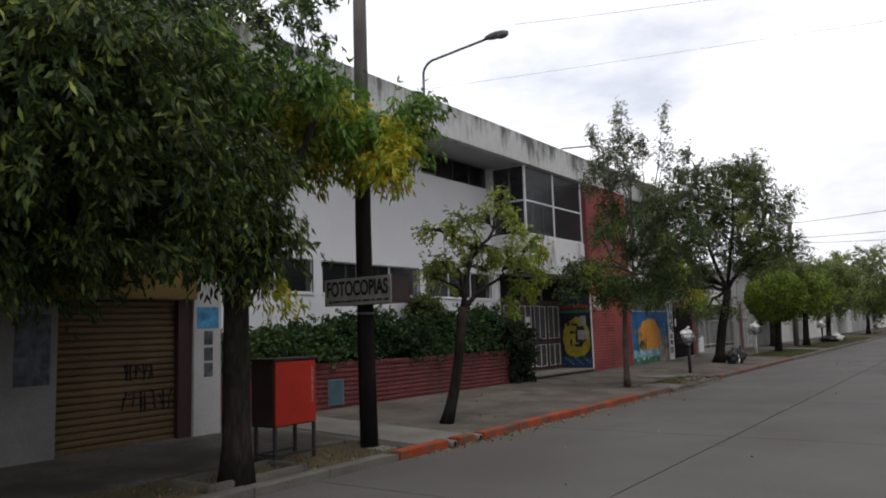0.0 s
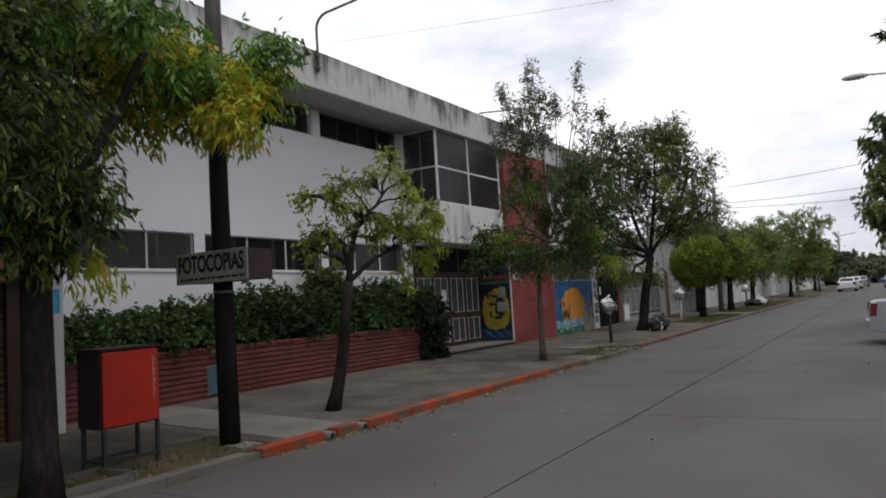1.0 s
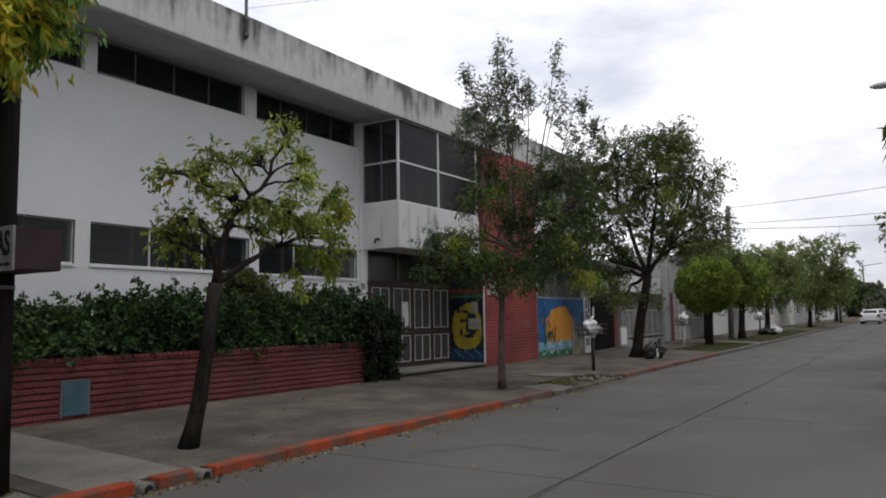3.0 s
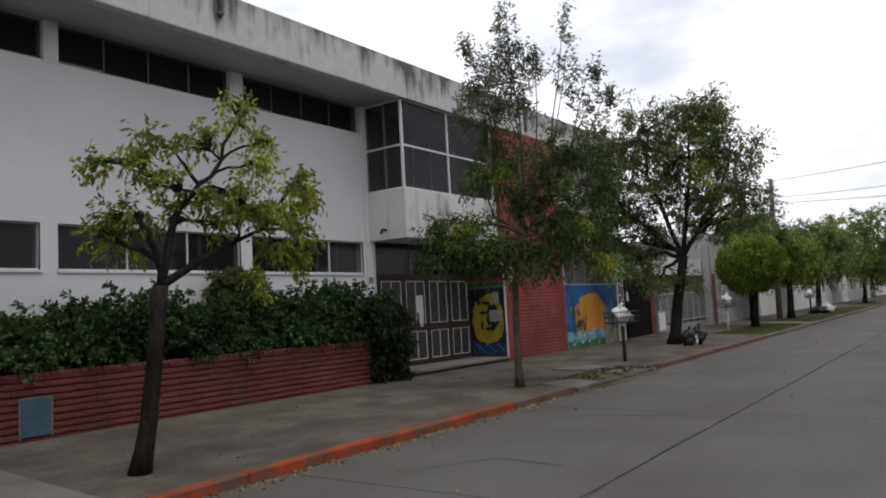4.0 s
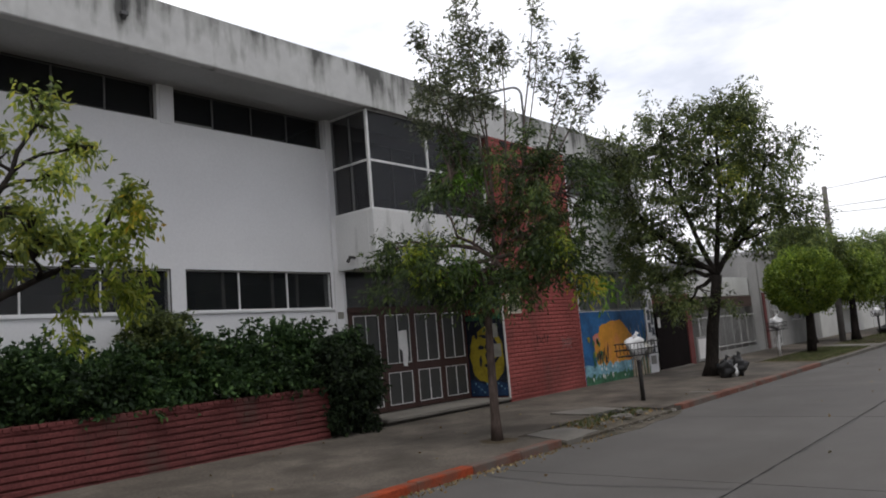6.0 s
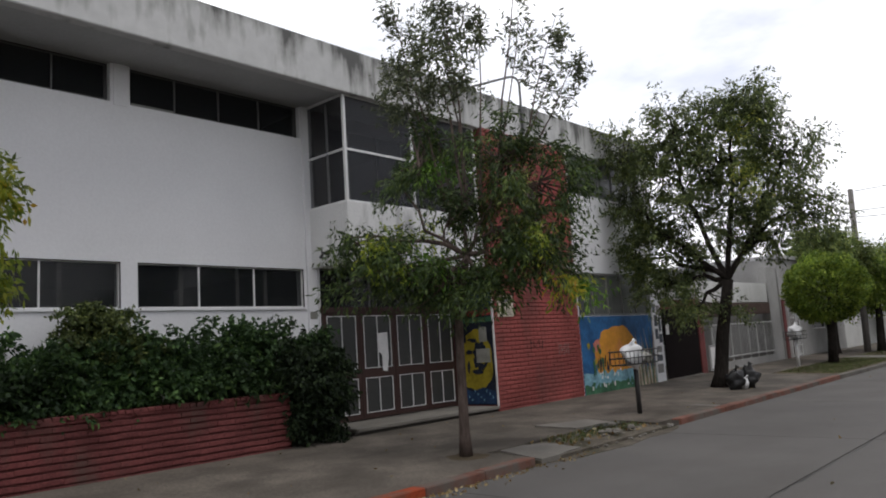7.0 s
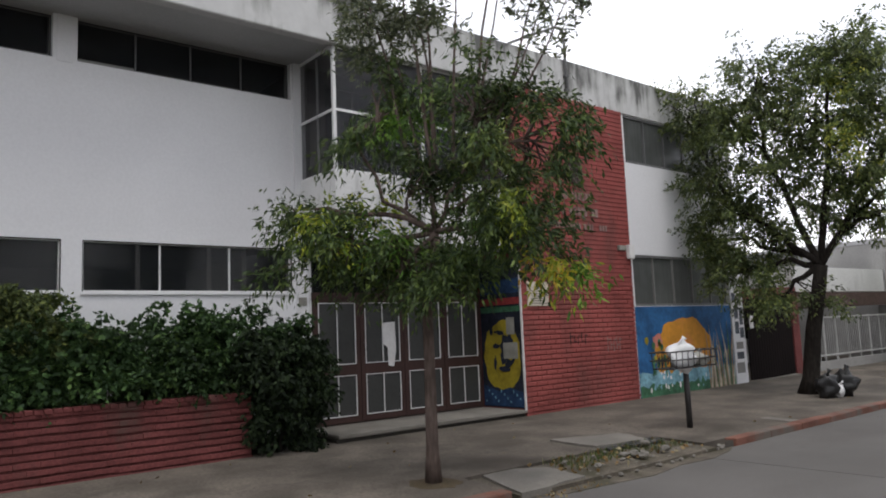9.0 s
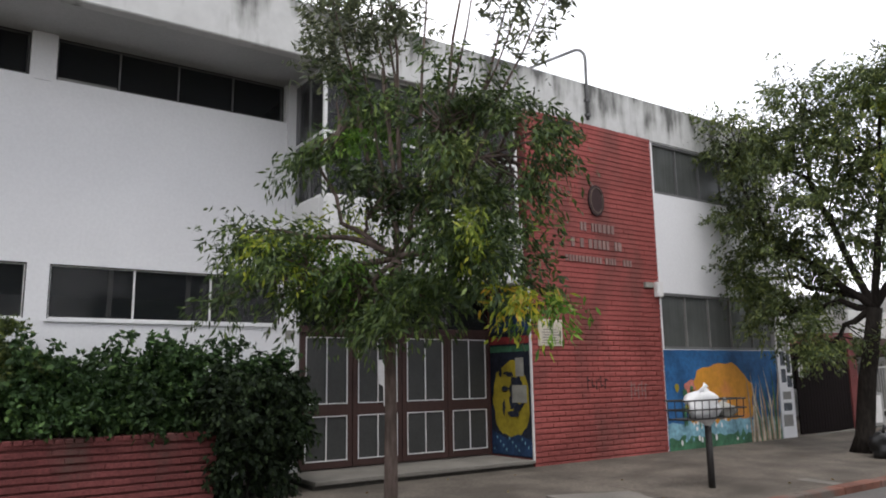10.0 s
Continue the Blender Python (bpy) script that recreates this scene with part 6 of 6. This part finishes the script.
for k in range(7):
    part("bar", Shape().box(FRONT, FRONT + 0.02, 39.2 + k * 0.18, 39.22 + k * 0.18, 0.25, 2.1), white_metal, lat)
for k in range(6):
    part("cross_bar", Shape().box(FRONT + 0.02, FRONT + 0.035, 39.2, 40.3, 0.3 + k * 0.35, 0.32 + k * 0.35), white_metal, lat)
structure("brick_strip", Shape().box(FRONT, FRONT + 0.04, 38.5, 38.78, 0.2, 2.4), old_brick_mat, "red brick strip beside the lattice gate", "trim")
structure("garden_wall", Shape().box(FRONT - 0.2, FRONT, 46.55, 58, 0.1, 1.55), house_white, "low white garden wall", "wall", 0.01)
house("row_house", 47, 57.5, 3.4, house_grey, "set-back grey house behind the garden wall", x=-13.5, windows=[(49, 51, 1.1, 2.4), (53, 55, 1.1, 2.4)], roof=roof_tile)
house("row_house", 58.1, 69, 3.5, house_white, "white single-storey house with plain front", windows=[(60, 61.8, 1.1, 2.4), (65, 66.8, 1.1, 2.4)], door=(63, 63.9, 0.2, 2.2))
structure("garden_wall_2", Shape().box(FRONT - 0.2, FRONT, 69.1, 77, 0.1, 2.3), house_white, "tall white garden wall", "wall", 0.01)
house("row_house", 77.1, 90, 3.8, house_grey, "grey house far along the street", windows=[(79, 81, 1.1, 2.4), (85, 87, 1.1, 2.4)])
house("row_house", 90.2, 112, 3.4, house_white, "white house far along the street", windows=[(93, 95, 1.1, 2.4), (102, 104, 1.1, 2.4)])
house("row_house", 114, 132, 4.2, house_grey, "last grey house at the end of the street", windows=[(117, 119, 1.1, 2.4)])
structure("far_side_wall", Shape().box(9, 9.3, -14, 150, 0, 3.6), house_grey, "plain grey house fronts across the road", "wall")

# ---- cracks in road and pavement ----
def crack(name, pts, w, label, on_pavement, seed):
    """A crooked tarred crack lying 3 mm proud of the surface."""
    rc = random.Random(seed)
    fine = []
    for (x0, y0), (x1, y1) in zip(pts, pts[1:]):
        k = max(2, int(math.hypot(x1 - x0, y1 - y0) / 0.25))
        fine += [(x0 + (x1 - x0) * i / k + rc.uniform(-0.025, 0.025), y0 + (y1 - y0) * i / k + rc.uniform(-0.025, 0.025)) for i in range(k)]
    fine.append(pts[-1])
    sh = Shape()
    v, f = [], []
    for i, (x, y) in enumerate(fine):
        a, b = fine[max(i - 1, 0)], fine[min(i + 1, len(fine) - 1)]
        d = math.hypot(b[0] - a[0], b[1] - a[1]) or 1
        nx, ny = -(b[1] - a[1]) / d, (b[0] - a[0]) / d
        h = w * rc.uniform(0.4, 1.0) / 2
        z = (pavement_z(x) if on_pavement else 0.002) + 0.003
        v += [(x + nx * h, y + ny * h, z), (x - nx * h, y - ny * h, z)]
    f = [(2 * i, 2 * i + 1, 2 * i + 3, 2 * i + 2) for i in range(len(fine) - 1)]
    return structure(name, sh.add(v, f), tar_mat, label, "crack")


for k, pts in enumerate(([(-5.9, 15.3), (-4.6, 15.1), (-2.95, 15.35)], [(-2.9, 9.7), (-2.97, 14), (-2.9, 19), (-2.98, 24)], [(-5.4, 21.8), (-4.2, 22.1), (-2.9, 21.7)], [(-1.6, 17.2), (0.2, 17.0), (1.4, 17.4)], [(-4.9, 11.4), (-4.4, 12.2), (-3.6, 12.1)], [(-2.9, 30.2), (-1.2, 30.0), (1.5, 30.6)])):
    crack("road_crack", pts, 0.022, "dark tarred crack in the road concrete", False, k)
for k, pts in enumerate(([(-9.6, 11.2), (-8.4, 11.1), (-7.3, 11.4), (-6.3, 11.3)], [(-9.6, 13.9), (-8.2, 14.1), (-6.3, 13.8)], [(-8.6, 9.2), (-8.4, 11.0), (-8.7, 13.0)], [(-9.5, 23.3), (-8.1, 23.2), (-6.9, 23.6)], [(-7.9, 17.4), (-7.7, 19.2), (-8.0, 21.0)], [(-8.3, 24.2), (-8.2, 26.0), (-8.6, 28.0)])):
    crack("pavement_crack", pts, 0.014, "thin dark crack in the pavement cement", True, 20 + k)

# ---- grass, litter, rubble ----
def scatter(name, areas, count, length, width, mat, seed, label, category, lift, droop=-1.5, spread=0.6):
    rg = np.random.default_rng(seed)
    pts = []
    for (x0, x1, y0, y1, share) in areas:
        m = int(count * share)
        x, y = rg.uniform(x0, x1, m), rg.uniform(y0, y1, m)
        pts.append(np.stack([x, y, pavement_z(0) + (0 - x) * 0.036 + lift], 1))
    t = tagged(new(name), label, category, "", "stuff")
    return tagged(leaf_mesh("blades", np.concatenate(pts), length, width, droop, mat, t, seed, spread=spread, stuff_on_ground=True), kind="stuff")


scatter("grass", [(KERB - 1.15, KERB - 0.2, 2.0, 7.7, 0.05), (KERB - 0.85, KERB - 0.3, 18.6, 20.9, 0.04), (KERB - 1.9, KERB - 0.25, 32.0, 39.0, 0.40), (KERB - 1.9, KERB - 0.25, 40.6, 60, 0.42)], 14000, 0.10, 0.014, grass_mat, 401, "short patchy grass on the soil verge", "grass", 0.0)
scatter("fallen_leaves", [(KERB - 0.85, KERB - 0.05, 18.4, 20.9, 0.28), (KERB - 0.85, KERB - 0.2, 3, 7.6, 0.2), (-9.6, KERB - 0.2, 8, 28, 0.12)], 420, 0.07, 0.045, litter_mat, 402, "scattered dry fallen leaves on verge and pavement", "leaves", 0.004, 0.0, 1.0)
rg = np.random.default_rng(403)
m = 620
yy = rg.uniform(7.5, 18.5, m)
gp = np.stack([KERB + 0.02 + np.abs(rg.normal(0, 0.13, m)), yy, np.full(m, 0.012)], 1)
gutter = tagged(new("gutter_leaves"), "dry leaves gathered in the gutter along the orange kerb", "leaves", "", "stuff")
tagged(leaf_mesh("blades", gp, 0.05, 0.03, 0.0, litter_mat, gutter, 404, stuff_on_ground=True), kind="stuff")
m = 46
rp = np.stack([rg.uniform(-5.6, 0.5, m), rg.uniform(4, 32, m), np.full(m, 0.008)], 1)
road_litter = tagged(new("road_litter"), "stray leaves and scraps on the road", "leaves", "", "stuff")
tagged(leaf_mesh("blades", rp, 0.07, 0.05, 0.0, litter_mat, road_litter, 405, stuff_on_ground=True), kind="stuff")
rr = random.Random(77)
for k in range(14):
    x, y, s = rr.uniform(KERB - 0.75, KERB - 0.05), rr.uniform(18.6, 20.8), rr.uniform(0.025, 0.07)
    tagged(part("rubble_stone", Shape().ball((x, y, 0.10 + s * 0.3), (s, s * 1.2, s * 0.6), 0.5, 8, 5, k), slab_mat), "small broken lump of cement on the verge", "stone", "rubble on the verge")
rub = Shape()
for k in range(110):
    x, y, r = rr.uniform(-6.72, -5.95), rr.uniform(18.6, 21.3), rr.uniform(0.012, 0.035)
    rub.ball((x, y, max(0.02, 0.02 + (-5.95 - x) * 0.06) + r * 0.3), (r, r * 1.3, r * 0.7), 0.5, 6, 4, 100 + k)
tagged(part("rubble", rub, slab_mat), "small crumbs of broken cement strewn on the verge", "rubble", "", "stuff")
pit = thing("tree_pit_edging", (-6.5, 5.2, 0.13), "low broken cement edging round the big tree", "edging")
for a in ((-6.92, -6.86, 4.72, 6.02), (-6.86, -6.26, 4.72, 4.78), (-6.86, -6.26, 5.96, 6.02), (-6.32, -6.26, 4.78, 5.96)):
    part("edge", Shape().box(*a, 0.08, 0.165), kerb_mat, pit, bevel=0.012)


# ---- road slabs, kerb stones, bricks ----
def piece_mesh(name, sx, sy, sz, bevel, mat):
    """A chamfered block with its middle at the origin."""
    bm = bmesh.new()
    bmesh.ops.create_cube(bm, size=1.0, matrix=Matrix.Diagonal((sx, sy, sz, 1)))
    if bevel:
        bmesh.ops.bevel(bm, geom=list(bm.edges), offset=bevel, segments=1, affect="EDGES")
    me = bpy.data.meshes.new(name)
    bm.to_mesh(me)
    bm.free()
    me.materials.append(mat)
    return me


def piece(name, me, at, parent, turn=(0, 0, 0)):
    ob = new(name, me)
    ob.parent = parent
    ob.location = Vector((at[0], at[1], at[2] + rise(at[0], at[1]))) - origin_of(parent)
    ob.rotation_euler = (turn[0] + (CLIMB if at[0] > FRONT + 0.5 else 0.0), turn[1], turn[2])
    return ob


road_ob = bpy.data.objects["road"]
LANES = (KERB, -2.95, 0.12, 3.2)
for a, b in zip(LANES, LANES[1:]):
    y = -14.0 + 0.55
    me = piece_mesh("slab", b - a - 0.022, 4.85 - 0.016, 0.02, 0.0, road_mat)
    while y < 148:
        piece("slab", me, ((a + b) / 2, y + 2.425, -0.008), road_ob)
        y += 4.85

kerb_ob = structure("kerb", Shape().box(KERB - 0.15, KERB - 0.03, -14, 17.3, -0.03, 0.07).box(KERB - 0.15, KERB - 0.03, 21.5, 150, -0.03, 0.07), kerb_mat, "low concrete kerb, orange-painted along the school", "kerb")
kerb_far = structure("kerb_far_side", Shape().box(3.2, 3.35, -14, 150, -0.03, 0.13), kerb_mat, "plain grey kerb across the road", "kerb")
rk = random.Random(9)


def kerb_run(y0, y1, step, mat):
    me = piece_mesh("kerb_stone", 0.18, step - 0.008, 0.14, 0.012, mat)
    y = y0
    while y < y1 - 0.01:
        piece("kerb_stone", me, (KERB - 0.075 + rk.uniform(-0.008, 0.008), y + step / 2, 0.035 + rk.uniform(-0.006, 0.006)), kerb_ob, (rk.uniform(-0.006, 0.006), rk.uniform(-0.03, 0.03), rk.uniform(-0.006, 0.006)))
        y += step


kerb_run(-14, 7.2, 1.06, kerb_mat)
kerb_run(7.4, 8.43, 1.03, orange_mat)
kerb_run(8.67, 9.08, 0.41, orange_mat)
kerb_run(9.32, 15.305, 0.9975, orange_mat)
kerb_run(15.305, 17.3, 0.9975, faded_mat)
kerb_run(21.5, 31.0, 0.95, faded_mat)
kerb_run(31, 150, 3.5, kerb_mat)
for y in (8.55, 9.2):
    tagged(part("drain_pipe", Shape().tube([(KERB - 0.3, y, 0.045), (KERB + 0.03, y, 0.03)], 0.06, 14), slab_mat, smooth=True), "short cement drain pipe through the kerb", "pipe", "kerb drain pipes")
    # The pipe end is closed; a black disc paints the shade inside its bore.
    tagged(part("painted_mouth", Shape().tube([(KERB + 0.02, y, 0.03), (KERB + 0.032, y, 0.03)], 0.045, 14), ink), "black disc painting the dark bore of the kerb drain pipe", "pipe", "kerb drain mouths")


def brick_field(parent, y0, y1, z0, courses, pitch, length, face, mat, near, joint, uneven, soft=0.004):
    """Courses of bricks on a wall front; those inside near = (y0, y1, z0, z1) are single pieces, the others one joined rest."""
    me = piece_mesh("brick", 0.05, length - 0.0006, pitch - joint, soft, mat)
    rest = Shape()
    rb = random.Random(int(y0 * 10))
    for c in range(courses):
        z = z0 + pitch * (c + 0.5)
        y = y0 - (length / 2 if c % 2 else 0)
        while y < y1 - 0.02:
            a, b = max(y, y0), min(y + length, y1)
            out, sag = rb.uniform(-0.003, 0.004) + uneven * rb.uniform(-1, 1), uneven * rb.uniform(-0.8, 0.8)
            if b - a > 0.04:
                if b - a > length - 0.01 and near[0] <= a and b <= near[1] and near[2] <= z <= near[3]:
                    piece("brick", me, (face - 0.025 + out, (a + b) / 2, z + sag), parent, (rb.uniform(-0.010, 0.010), rb.uniform(-0.03, 0.03), 0))
                else:
                    rest.box(face - 0.05 + out, face + out, a + 0.0005, b - 0.0005, z + sag - pitch / 2 + joint / 2, z + sag + pitch / 2 - joint / 2)
            y += length
    tagged(part("brickwork", rest, mat, parent), kind="stuff")


brick_field(bpy.data.objects["planter_wall"], 6.95, 16.28, 0.16, 10, 0.086, 0.27, FRONT, old_brick_mat, (9.2, 16.4, 0.1, 1.2), 0.027, 0.006)
brick_field(bpy.data.objects["wall_tower"], 21.30, 24.48, 0.18, 67, 0.088, 0.27, FRONT + 0.004, brick_mat, (21.0, 24.6, 0.1, 2.5), 0.015, 0.001, 0.010)
coping = piece_mesh("coping_brick", 0.24, 0.088, 0.055, 0.008, old_brick_mat)
for k in range(96):
    piece("coping_brick", coping, (FRONT - 0.105 + rk.uniform(-0.008, 0.008), 7.0 + 0.0972 * k, 1.012), bpy.data.objects["planter_wall"], (0, rk.uniform(-0.03, 0.03), rk.uniform(-0.03, 0.03)))
